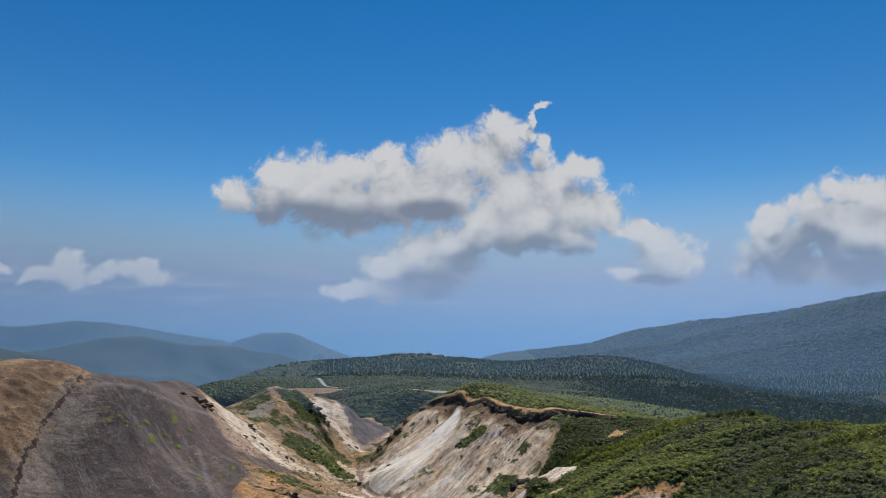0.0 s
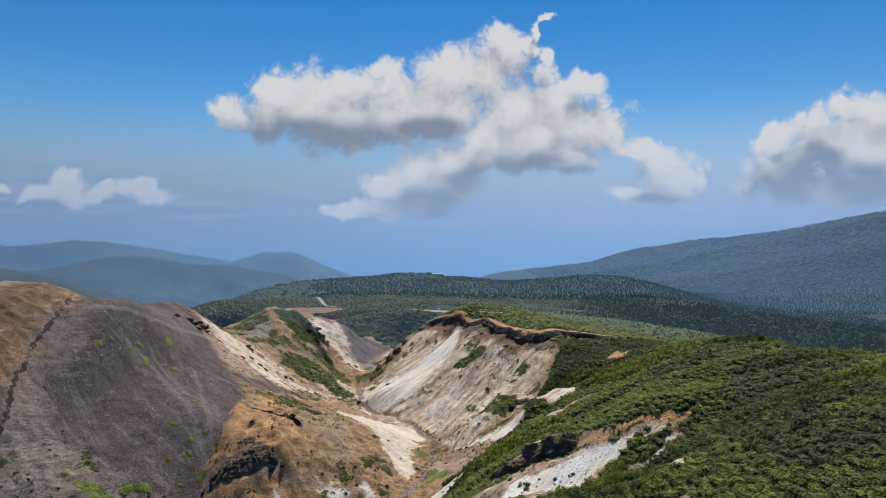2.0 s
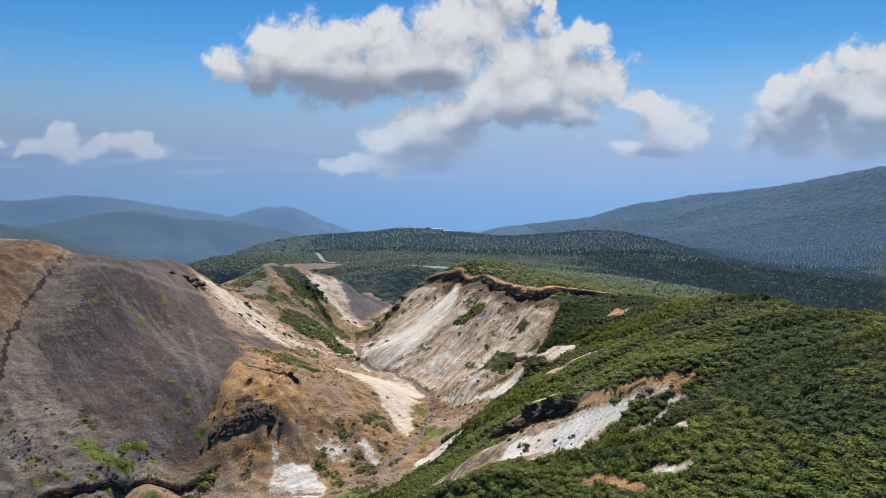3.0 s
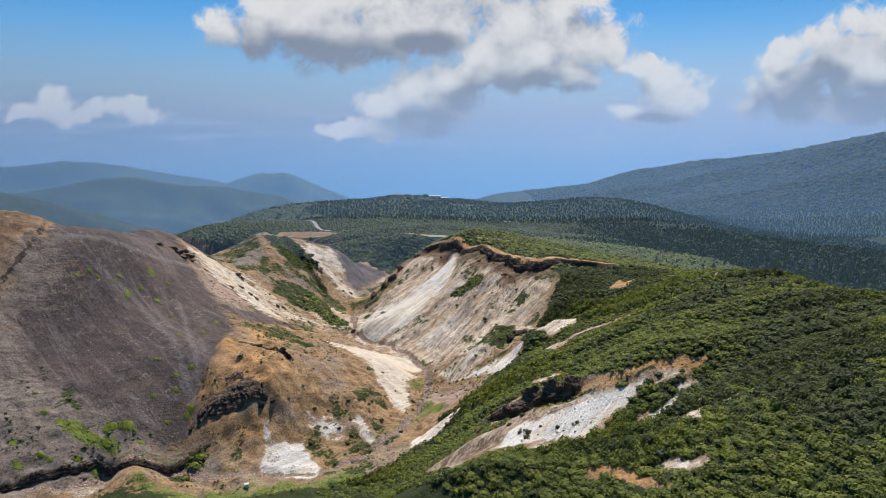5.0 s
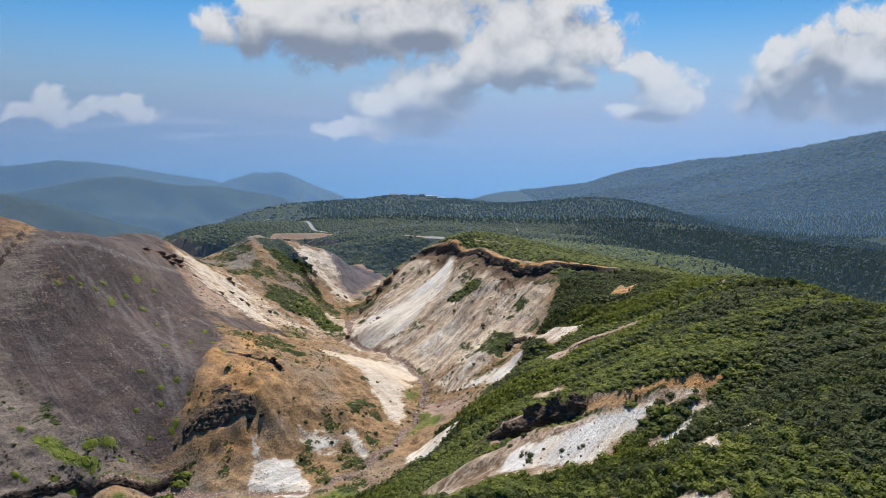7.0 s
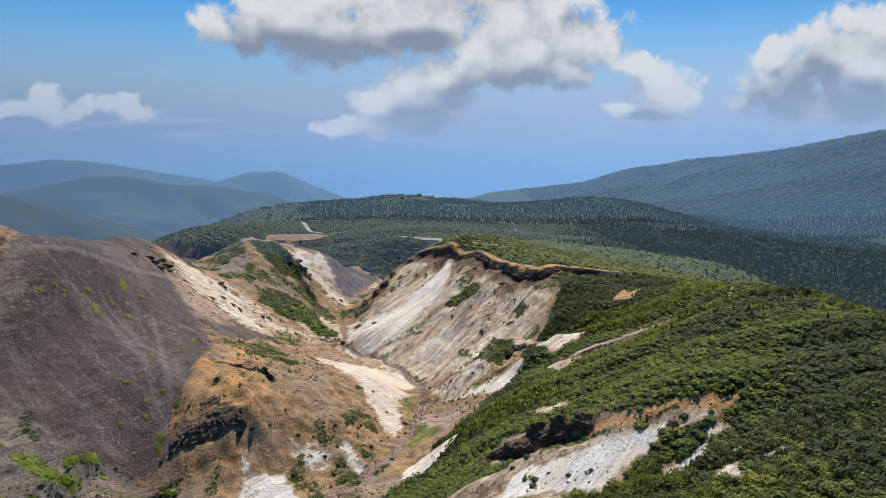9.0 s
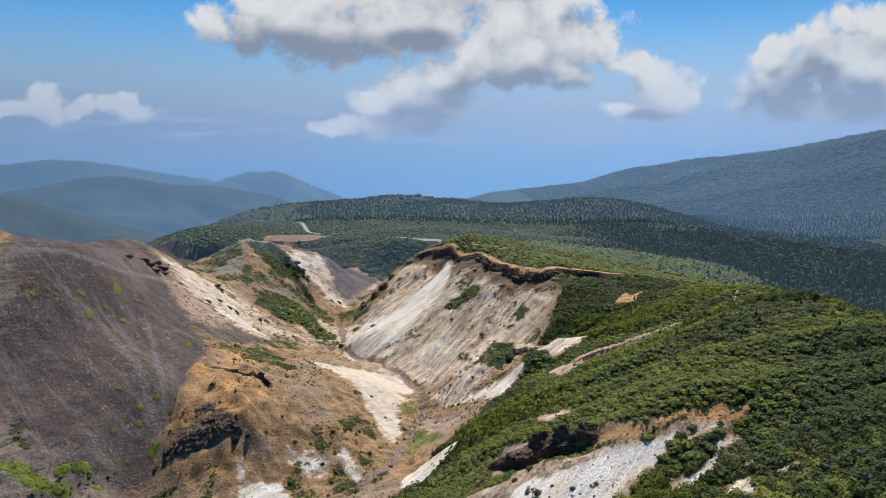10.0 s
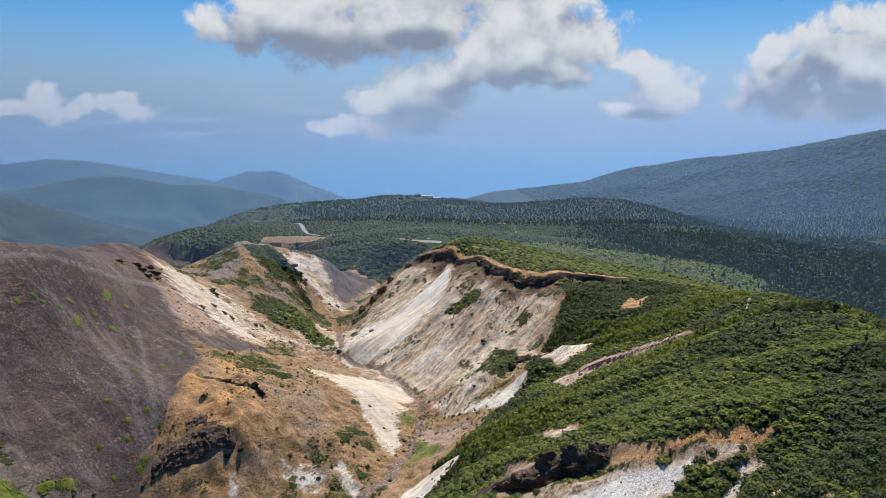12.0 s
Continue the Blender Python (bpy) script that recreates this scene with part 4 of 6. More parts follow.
def height(x, y):
    """The finished height of the land at points of the plan."""
    x, y = np.asarray(x, float), np.asarray(y, float)
    z = base_height(x, y)
    wx, wy = x + 4.5 * fbm(x, y, 26, 2, 31), y + 4.5 * fbm(x, y, 26, 2, 37)
    for rim, drop, steep, reach, low in SCARPS:
        d, side = to_line(wx, wy, rim)
        ends = smooth(np.minimum(np.hypot(x - rim[0][0], y - rim[0][1]), np.hypot(x - rim[-1][0], y - rim[-1][1])), 2, 22)
        uneven = 0.75 + 0.45 * fbm(x, y, 22, 3, 33)
        z = z - np.where(side == low, drop * uneven * smooth(d, 0, steep) * (1 - smooth(d, steep, reach)) * ends, 0)
    for line, rise, half in CREASES:
        d, _ = to_line(wx, wy, line)
        z = z + rise * np.maximum(0, 1 - d / half) ** 1.4
    far = smooth(np.hypot(x, y), 1200, 2600)
    west = (x < -500) & (y > 1700)
    if west.any():
        wz, px, py = z[west], x[west], y[west]
        bend, gully = 80 * fbm(px, py, 420, 4, 67), 190 * np.abs(fbm(px, py, 380, 5, 68))
        for crest, fall, round_top in ((HILL_TWIN, 0.42, 50), (HILL_BROAD, 0.40, 70), (HILL_LAYER, 0.40, 70), (HILL_NEAR, 0.36, 60), (SPUR_A, 0.5, 40), (SPUR_B, 0.5, 40), (SPUR_C, 0.5, 40), (SPUR_D, 0.5, 40)):
            c = np.array(thicken(crest, 60))
            for i in range(0, len(px), 4000):
                d2 = (px[i:i + 4000, None] - c[None, :, 0]) ** 2 + (py[i:i + 4000, None] - c[None, :, 1]) ** 2
                up = (c[None, :, 2] - fall * (np.sqrt(d2 + round_top ** 2) - round_top)).max(1) + (0.35 * bend[i:i + 4000] - gully[i:i + 4000]) * smooth(np.sqrt(d2.min(1)), 0, 320)
                wz[i:i + 4000] = np.maximum(wz[i:i + 4000], up)
        z[west] = wz
    bare = inside(x, y, BARE_LAND, 14)
    hill = inside(wx, wy, SCORIA, 25)
    a, b = along(x, y, (-0.75, -0.66))
    cliff = np.maximum(inside(x, y, PALE_CLIFF, 10), inside(x, y, PALE_WEST, 10))
    fan = inside(x, y, FAN_WHITE, 12)
    z = z + cliff * (1 - 0.8 * fan) * (2.8 * ridged(a, b * 0.16, 30, 3, 41) + 1.7 * ridged(a, b * 0.2, 11, 3, 43) + 0.7 * ridged(a, b * 0.2, 5, 2, 45) + 1.8 * fbm(x, y, 13, 3, 44))
    a, b = along(x, y, (0.84, -0.54))
    z = z + hill * (1.0 * ridged(a, b * 0.10, 22, 3, 47) + 0.35 * fbm(x, y, 6, 2, 48))
    even = np.max([inside(wx, wy, r, 5) for r in (CREAM_FAN, WHITE_PILE, BANK_LOW, BANK_SLOPE, FAN_WHITE, SCREE)], axis=0)
    rough = bare * (1 - 0.8 * hill) * (1 - 0.5 * cliff) * (1 - 0.85 * even)
    z = z + rough * (2.6 * fbm(x, y, 34, 4, 51) + 1.8 * ridged(x, y, 17, 4, 53) + 1.5 * ridged(x, y, 8, 2, 54) - 1.0)
    z = z + (1 - bare) * (1 - far) * (2.2 * fbm(x, y, 60, 3, 55) + 0.8 * fbm(x, y, 14, 2, 57))
    a, b = along(x, y, (-0.92, 0.38))
    open_ground = np.max([inside(x, y, r, 8) for r in (STRIP, SCREE, BARE_A, PATCH_A, SCREE_OCHRE)], axis=0)
    flank = (1 - 0.85 * open_ground) * (1 - bare) * (1 - smooth(y, 520, 600)) * smooth(y, 120, 200) * (1 - smooth(np.abs(x - 90), 90, 150))
    z = z + flank * (4.4 * ridged(a, b * 0.25, 44, 3, 59) - 1.4)
    a, b = along(x, y, (-0.82, 0.57))
    z = z + flank * (3.4 * ridged(a, b * 0.18, 23, 3, 60) - 1.0)
    z = z + far * (10 * fbm(x, y, 500, 4, 61) + 10 * ridged(x, y, 300, 3, 63) - 5)
    d, _ = to_line(x, y, STREAM)
    return z - 1.2 * (1 - smooth(d, 1.5, 5)) * smooth(y, 230, 300)


def cover(x, y):
    """What lies on the land: shares of each kind of ground from 0 to 1, and of painted scarp shade."""
    wx, wy = x + 5 * fbm(x, y, 14, 4, 71), y + 5 * fbm(x, y, 14, 4, 73)
    vx, vy = wx + 10 * fbm(x, y, 55, 4, 74), wy + 10 * fbm(x, y, 55, 4, 75)

    def zone(*rings, soft=3.0, wide=False):
        return np.max([inside(vx if wide else wx, vy if wide else wy, r, soft) for r in rings], axis=0)

    k = {}
    patchy = 0.5 + 0.5 * fbm(x, y, 40, 4, 76)
    k["tan"] = np.maximum.reduce([0.72 * zone(RIDGE_TAN, soft=12, wide=True), zone(PALE_CLIFF, PALE_WEST, WHITE_RIDGE, FAR_CREAM, soft=12, wide=True), zone(SCREE, PATCH_A, PATCH_B, PATCH_C, PATCH_D, PATCH_E, PATCH_F, PATCH_G, TAN_MOUND, SCREE_LOW, BANK_SLOPE, BANK_TAN, CLIFF_FOOT, TAN_SMALL, soft=4), zone(STRIP, BARE_A, soft=4, wide=True)])
    k["pale"] = np.maximum.reduce([1.15 * zone(FAN_WHITE, soft=5), 0.45 * zone(WHITE_RIDGE, soft=12, wide=True), 1.1 * zone(WHITE_PILE, BANK_LOW, soft=3), 0.3 * zone(BANK_WHITE, BARE_A, soft=4), 0.85 * zone(BANK_SLOPE, soft=4), 0.62 * zone(WHITE_BITS, soft=6), 0.85 * zone(WHITE_STREAK, soft=3), 0.55 * zone(FAN_LOWER, soft=9), 0.8 * zone(PATCH_D, PATCH_E, PATCH_F, PATCH_G, soft=2),
                                   0.85 * zone(SCREE_WHITE, soft=3), 0.55 * zone(PATCH_A, PATCH_B, PATCH_C, soft=2.6), 0.5 * zone(CLIFF_FOOT)])
    k["cream"] = np.maximum.reduce([zone(CREAM_FAN, soft=6), 0.56 * zone(FAR_CREAM, soft=6), 0.56 * zone(WHITE_RIDGE, soft=8, wide=True)])
    k["ochre"] = np.maximum.reduce([0.12 * zone(OCHRE_TOP, soft=14, wide=True), 0.62 * zone(SPUR_OCHRE, soft=14, wide=True), 0.9 * zone(SPUR_BRIGHT, SPUR_CREST, soft=7), 0.66 * zone(CAVE_BASE, soft=4), 1.5 * zone(SCREE_OCHRE), 0.8 * zone(TAN_A, soft=8), zone(ORANGE_MOUND, soft=1.5), 0.22 * zone(STRATA, soft=8)])
    k["red"] = np.maximum(np.maximum(zone(BROWN_RED, soft=8), 0.9 * zone(OCHRE_TOP, soft=10)), 0.5 * zone(STRATA, soft=14, wide=True))
    k["scoria"] = np.maximum.reduce([zone(SCORIA, soft=14, wide=True) * (1 - zone(OCHRE_TOP)), zone(ASH_TONGUE, soft=5), 0.62 * zone(STRATA, soft=10), 0.9 * zone(FAR_DARK, soft=8)])
    k["ash"] = np.maximum(zone(ASH, ASH_UPPER, LIGHT_ASH, soft=14, wide=True), 0.75 * zone(BUMP_ASH, soft=12, wide=True))
    k["scoria"] = k["scoria"] * (1 - 0.6 * zone(LIGHT_ASH, soft=14, wide=True))
    k["red"] = np.maximum.reduce([k["red"], 0.56 * zone(SCREE, SCREE_LOW, soft=4), 0.6 * zone(ROAD_CUT, soft=14, wide=True)])
    k["tan"] = np.maximum(k["tan"], 0.78 * smooth(fbm(x, y, 70, 4, 82), -0.15, 0.25) * zone(BARE_LAND, soft=6) * smooth(y, 520, 580) * smooth(-x, 50, 90) * (1 - smooth(y, 640, 680) * smooth(-x, 150, 190)))
    k["track"] = np.maximum.reduce([1 - smooth(to_line(x + 0.3 * (wx - x), y + 0.3 * (wy - y), line)[0], 0.5, w) for line, w in ((TRACK_MAIN, 3.2), (TRACK_SIDE, 2.8), (TRACK_TOP, 4.5))])
    k["pink"] = np.maximum(zone(PINK_SLOPE, BANK_PINK, soft=6), 0.62 * zone(STRIP, BROWN_BANK, soft=3))
    k["grey"] = np.maximum(zone(BUMP_GREY, TALUS_GREY, soft=6), 0.7 * zone(BARE_LAND, soft=6) * smooth(y, 600, 660) * smooth(-x, 140, 180) * smooth(fbm(x, y, 45, 4, 84), -0.35, 0.1))
    ground_bare = np.where(y > 440, zone(BARE_LAND, soft=6, wide=True), zone(BARE_LAND, soft=6))
    bald = np.maximum.reduce([k["pale"], k["cream"], zone(SCREE, PATCH_A, PATCH_B, PATCH_C, PATCH_D, PATCH_E, PATCH_F, PATCH_G, SCREE_OCHRE, TAN_A, SCREE_LOW, BANK_TAN, BANK_WHITE, BANK_LOW, BROWN_BANK, ROAD_CUT, CLIFF_FOOT, TAN_SMALL), zone(STRIP, BARE_A, wide=True), zone(ORANGE_MOUND, soft=1.5), ground_bare])
    hx, hy = x + 4.5 * fbm(x, y, 26, 2, 31), y + 4.5 * fbm(x, y, 26, 2, 37)
    d, side = to_line(hx, hy, MESA_RIM)
    talus = np.where(side == 1, 1 - smooth(d + 9 * fbm(x, y, 18, 3, 81), 12, 40), 0) * (y < 775)
    k["red"] = np.maximum(k["red"], 0.85 * talus * (1 - 0.8 * zone(FAN_WHITE, soft=8)))
    k["pale"] = k["pale"] * (1 - 0.5 * talus * (1 - zone(FAN_WHITE, soft=5)))
    rim = (d < np.where(side == 1, np.where(x > 100, 5, 16), 5)) & (y < 760)
    k["ochre"] = np.maximum(k["ochre"], np.where((side < 0) & (d < 4.5) & (y < 735), 1.0, 0))
    # Dark bands below the rims paint the faces' shade along with dark rock.
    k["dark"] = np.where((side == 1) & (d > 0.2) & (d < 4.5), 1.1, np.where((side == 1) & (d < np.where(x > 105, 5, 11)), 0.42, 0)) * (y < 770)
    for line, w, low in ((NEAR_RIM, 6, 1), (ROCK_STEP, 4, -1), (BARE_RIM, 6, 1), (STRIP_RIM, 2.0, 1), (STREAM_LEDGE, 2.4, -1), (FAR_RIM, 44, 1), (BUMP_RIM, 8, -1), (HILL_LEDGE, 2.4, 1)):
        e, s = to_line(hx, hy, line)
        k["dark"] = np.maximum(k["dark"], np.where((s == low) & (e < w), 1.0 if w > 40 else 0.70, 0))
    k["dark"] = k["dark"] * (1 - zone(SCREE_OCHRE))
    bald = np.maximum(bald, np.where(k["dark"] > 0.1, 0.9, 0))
    bald = np.maximum(bald, np.where(rim, 1.0, 0))
    veg = 1 - bald
    veg = np.maximum(veg, zone(BUMP_GREEN, BUMP_GREEN_LOW, CLIFF_GREEN, GULLY_GREEN, CLIFF_BAND, CLIFF_SHRUBS, soft=4) * (0.45 + 0.75 * patchy))
    plain = ground_bare * (1 - k["scoria"]) * (1 - k["pale"]) * (1 - k["cream"]) * (1 - zone(OCHRE_TOP, SPUR_OCHRE, BROWN_RED, STRATA, PINK_SLOPE, WHITE_RIDGE, soft=6))
    tufts = smooth(fbm(x, y, 26, 4, 77), 0.02, 0.3) * smooth(y, 290, 330) * plain * (1 - 0.3 * k["tan"])
    tufts = np.maximum(tufts, zone(BASE_GREEN, FOOT_GREEN, BANK_GREEN, KNOB_GREEN, FLOOR_GREEN, soft=5) * smooth(fbm(x, y, 15, 3, 78), -0.2, 0.3))
    tufts = np.maximum(tufts, np.maximum(1.6 * zone(GULLY_GREEN, soft=3), zone(EDGE_TUFTS, soft=4) * smooth(fbm(x, y, 9, 3, 80), -0.2, 0.3)))
    k["veg"] = np.maximum(veg, 0.62 * tufts)
    k["pale"] = k["pale"] * (1 - zone(SCREE_OCHRE))
    k["wood"] = np.maximum(smooth(np.hypot(x, y), 1150, 1500) * (1 - 0.75 * (1 - smooth(y, 1900, 2300)) * smooth(x, -650, -450) * (1 - smooth(x, 250, 420))), 1.1 * smooth(x - 0.35 * np.maximum(0, 850 - np.abs(y - 850) - 500), 190, 330) * smooth(y, 380, 560) * (0.7 + 0.5 * patchy))
    e, _ = to_line(wx, wy, STREAM)
    k["bed"] = (1 - smooth(e, 1.6, 3.6)) * (y > 285) * (y < 700)
    k["lime"] = np.maximum(np.maximum(zone(LIME_PATCH, soft=1.5), 0.75 * zone(NEAR_FLAT, soft=8)), np.maximum((1 - smooth(e, 2.5, 7)) * 0.5, 0.75 * zone(FLAT_GREEN, FLOOR_GREEN, soft=5)) * smooth(fbm(x, y, 16, 3, 79), -0.25, 0.25) * (y > 300) * (y < 800))
    return k


def spread(lo, fine_lo, fine_hi, hi, fine, growth, low_growth):
    """Grid lines: even steps in the middle, growing ones towards both ends."""
    out = list(np.arange(fine_lo, fine_hi, fine))
    s, v = fine, out[-1]
    while v < hi:
        s *= growth
        v += s
        out.append(v)
    s, v = fine, out[0]
    while v > lo:
        s *= low_growth
        v -= s
        out.insert(0, v)
    return np.array(out)


def sheet(name, verts, faces, material, smooth_faces=True):
    """A mesh object from arrays."""
    me = bpy.data.meshes.new(name)
    n = faces.shape[1]
    me.vertices.add(len(verts))
    me.vertices.foreach_set("co", np.ascontiguousarray(verts, np.float32).ravel())
    me.loops.add(faces.size)
    me.loops.foreach_set("vertex_index", np.ascontiguousarray(faces, np.int32).ravel())
    me.polygons.add(len(faces))
    me.polygons.foreach_set("loop_start", np.arange(len(faces), dtype=np.int32) * n)
    me.polygons.foreach_set("use_smooth", np.full(len(faces), smooth_faces))
    me.update(calc_edges=True)
    me.materials.append(material)
    return me


GX, GY = spread(-3600, -300, 200, 3600, 1.45, 1.038, 1.038), spread(-450, 185, 620, 4950, 1.45, 1.0120, 1.06)
MX, MY = np.meshgrid(GX, GY)
MZ = height(MX, MY)
nx, ny = len(GX), len(GY)
ids = np.arange(nx * ny).reshape(ny, nx)
quads = np.stack([ids[:-1, :-1], ids[:-1, 1:], ids[1:, 1:], ids[1:, :-1]], -1).reshape(-1, 4)
ground_mesh = sheet("ground", np.stack([MX, MY, MZ], -1).reshape(-1, 3), quads, GROUND)
COVER = cover(MX, MY)
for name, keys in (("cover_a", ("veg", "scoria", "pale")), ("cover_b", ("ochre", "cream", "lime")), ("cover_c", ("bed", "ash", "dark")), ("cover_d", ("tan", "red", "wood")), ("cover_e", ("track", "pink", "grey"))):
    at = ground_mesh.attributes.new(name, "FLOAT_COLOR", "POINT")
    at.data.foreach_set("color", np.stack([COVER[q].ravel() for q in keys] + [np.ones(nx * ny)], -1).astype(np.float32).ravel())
ground = tagged(new("ground", ground_mesh), "bare volcanic valley of ash, pale clay and scrub", "ground", kind="structure")


def on_grid(grid, x, y):
    """A value of the sheet at points of the plan."""
    i = np.clip(np.searchsorted(GX, x) - 1, 0, nx - 2)
    j = np.clip(np.searchsorted(GY, y) - 1, 0, ny - 2)
    u, v = (x - GX[i]) / (GX[i + 1] - GX[i]), (y - GY[j]) / (GY[j + 1] - GY[j])
    return (grid[j, i] * (1 - u) + grid[j, i + 1] * u) * (1 - v) + (grid[j + 1, i] * (1 - u) + grid[j + 1, i + 1] * u) * v


def land(x, y):
    return float(on_grid(MZ, np.array([float(x)]), np.array([float(y)]))[0])


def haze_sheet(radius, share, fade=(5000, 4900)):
    """An added upright curved sheet that imitates haze between two depths of the land; it thins out between two
    eastings.
    """
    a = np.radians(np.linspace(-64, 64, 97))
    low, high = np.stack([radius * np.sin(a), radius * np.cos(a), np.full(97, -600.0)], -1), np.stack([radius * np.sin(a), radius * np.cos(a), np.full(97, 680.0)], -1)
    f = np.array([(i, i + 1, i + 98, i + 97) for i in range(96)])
    return tagged(new("backdrop", sheet("backdrop", np.concatenate([low, high]), f, haze_material(share, fade))), "translucent blue sheet imitating haze over the far land", "haze", kind="structure")


# Sheets added for the depth haze; the last two tint only west and east.
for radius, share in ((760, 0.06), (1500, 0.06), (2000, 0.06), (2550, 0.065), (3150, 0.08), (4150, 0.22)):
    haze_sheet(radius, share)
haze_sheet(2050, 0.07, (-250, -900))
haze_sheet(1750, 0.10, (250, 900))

# ---------------------------------------------------------------- plant cover
rng = np.random.default_rng(11)


def shrub_form(sprays, size, seed):
    """A low shrub of unit radius: a dark inner dome and leaf sprays round it. Triangles."""
    r = np.random.default_rng(seed)
    v, f = [(0, 0, 0.62)], []
    for k, (rad, z) in enumerate(((0.55, 0.45), (0.8, -0.1))):
        for a in range(6):
            q = (a + 0.5 * k) * math.pi / 3
            s = rad * r.uniform(0.8, 1.15)
            v.append((s * math.cos(q), s * math.sin(q), z))
    for a in range(6):
        b = (a + 1) % 6
        f += [(0, 1 + a, 1 + b), (1 + a, 7 + a, 1 + b), (1 + b, 7 + a, 7 + b)]
    for _ in range(sprays):
        q, el = r.uniform(0, 2 * math.pi), math.asin(r.uniform(0.0, 1.0))
        rad = r.uniform(0.8, 1.12)
        c = np.array((rad * math.cos(q) * math.cos(el), rad * math.sin(q) * math.cos(el), 0.82 * rad * math.sin(el)))
        n = c + r.normal(0, 0.36, 3) + np.array((0, 0, 0.3))
        n /= np.linalg.norm(n)
        t = np.cross(n, r.normal(0, 1, 3))
        t /= np.linalg.norm(t)
        w = np.cross(n, t)
        s = size * r.uniform(0.7, 1.3)
        i = len(v)
        v += [tuple(c - s * t), tuple(c - 0.7 * s * w + 0.12 * s * n), tuple(c + s * t), tuple(c + 0.7 * s * w + 0.12 * s * n)]
        f += [(i, i + 1, i + 2), (i, i + 2, i + 3)]
    return np.array(v), np.array(f)


def conifer_form(tiers, spokes, seed):
    """A narrow fir of unit height: drooping, jagged tiers. Triangles."""
    r = np.random.default_rng(seed)
    v, f = [], []
    for k in range(tiers):
        z0, z1 = 0.06 + 0.80 * k / tiers, 0.34 + 0.66 * (k + 1) / tiers
        rad = 0.27 * (1 - 0.82 * k / tiers)
        i = len(v)
        v.append((r.normal(0, 0.01), r.normal(0, 0.01), min(1.0, z1)))
        for a in range(spokes):
            q = 2 * math.pi * (a + r.uniform(-0.25, 0.25)) / spokes
            s = rad * (1.15 if a % 2 else 0.68) * r.uniform(0.85, 1.15)
            v.append((s * math.cos(q), s * math.sin(q), z0 + (0.0 if a % 2 else 0.05)))
        f += [(i, i + 1 + a, i + 1 + (a + 1) % spokes) for a in range(spokes)]
    return np.array(v), np.array(f)


def crown_form(seed, n=7, rings=3):
    """A broad tree crown far off: a lumpy dome of unit radius. Triangles."""
    r = np.random.default_rng(seed)
    v, f = [(0, 0, 0.95 * r.uniform(0.85, 1.1))], []
    for k, (rad, z) in enumerate(((0.62, 0.65), (1.0, 0.1), (0.8, -0.5))[:rings]):
        for a in range(n):
            q = 2 * math.pi * (a + 0.5 * k) / n
            s = rad * r.uniform(0.7, 1.25)
            v.append((s * math.cos(q), s * math.sin(q), z + r.uniform(-0.12, 0.12)))
    for a in range(n):
        b = (a + 1) % n
        f.append((0, 1 + a, 1 + b))
        for k in range(rings - 1):
            p = 1 + k * n
            f += [(p + a, p + n + a, p + b), (p + b, p + n + a, p + n + b)]
    return np.array(v), np.array(f)


def sow(forms, x, y, z, wide, tall):
    """All plants of a kind as one set of vertices and triangles."""
    vs, fs, tones, n = [], [], [], 0
    pick = rng.integers(0, len(forms), len(x))
    turn = rng.uniform(0, 2 * math.pi, len(x))
    shade = rng.uniform(0, 1, len(x))
    for k, (v, f) in enumerate(forms):
        m = np.where(pick == k)[0]
        if not len(m):
            continue
        c, s = np.cos(turn[m])[:, None], np.sin(turn[m])[:, None]
        px = (v[None, :, 0] * c - v[None, :, 1] * s) * wide[m, None] + x[m, None]
        py = (v[None, :, 0] * s + v[None, :, 1] * c) * wide[m, None] + y[m, None]
        pz = v[None, :, 2] * tall[m, None] + z[m, None]
        vs.append(np.stack([px, py, pz], -1).reshape(-1, 3))
        fs.append((f[None] + (np.arange(len(m)) * len(v))[:, None, None]).reshape(-1, 3) + n)
        tones.append(np.repeat(shade[m], len(v)))
        n += len(m) * len(v)
    return np.concatenate(vs), np.concatenate(fs), np.concatenate(tones)


def scatter(x0, x1, y0, y1, gap):
    """Points of the plan on a shaken grid."""
    gx, gy = np.meshgrid(np.arange(x0, x1, gap), np.arange(y0, y1, gap))
    return gx.ravel() + rng.uniform(-0.5, 0.5, gx.size) * gap, gy.ravel() + rng.uniform(-0.5, 0.5, gx.size) * gap


def carpet(name, label, category, forms, material, x, y, wide, tall, sink, rounded=False):
    v, f, tones = sow(forms, x, y, on_grid(MZ, x, y) - sink * tall, wide, tall)
    me = sheet(name, v, f, material, rounded)
    me.attributes.new("tone", "FLOAT", "POINT").data.foreach_set("value", tones.astype(np.float32))
    return tagged(new(name, me), label, category, kind="stuff")


VEG = COVER["veg"]
FLANK = [(-75, 150), (-80, 285), (-42, 326), (-10, 352), (30, 405), (60, 440), (95, 505), (112, 545), (145, 580), (215, 580), (245, 440), (235, 300), (235, 130), (130, 76), (40, 76)]
rich = [shrub_form(70, 0.18, s) for s in range(6)]
full, light = [shrub_form(30, 0.28, s) for s in range(5)], [shrub_form(14, 0.40, s + 20) for s in range(5)]
small = [shrub_form(6, 0.5, s + 50) for s in range(5)]


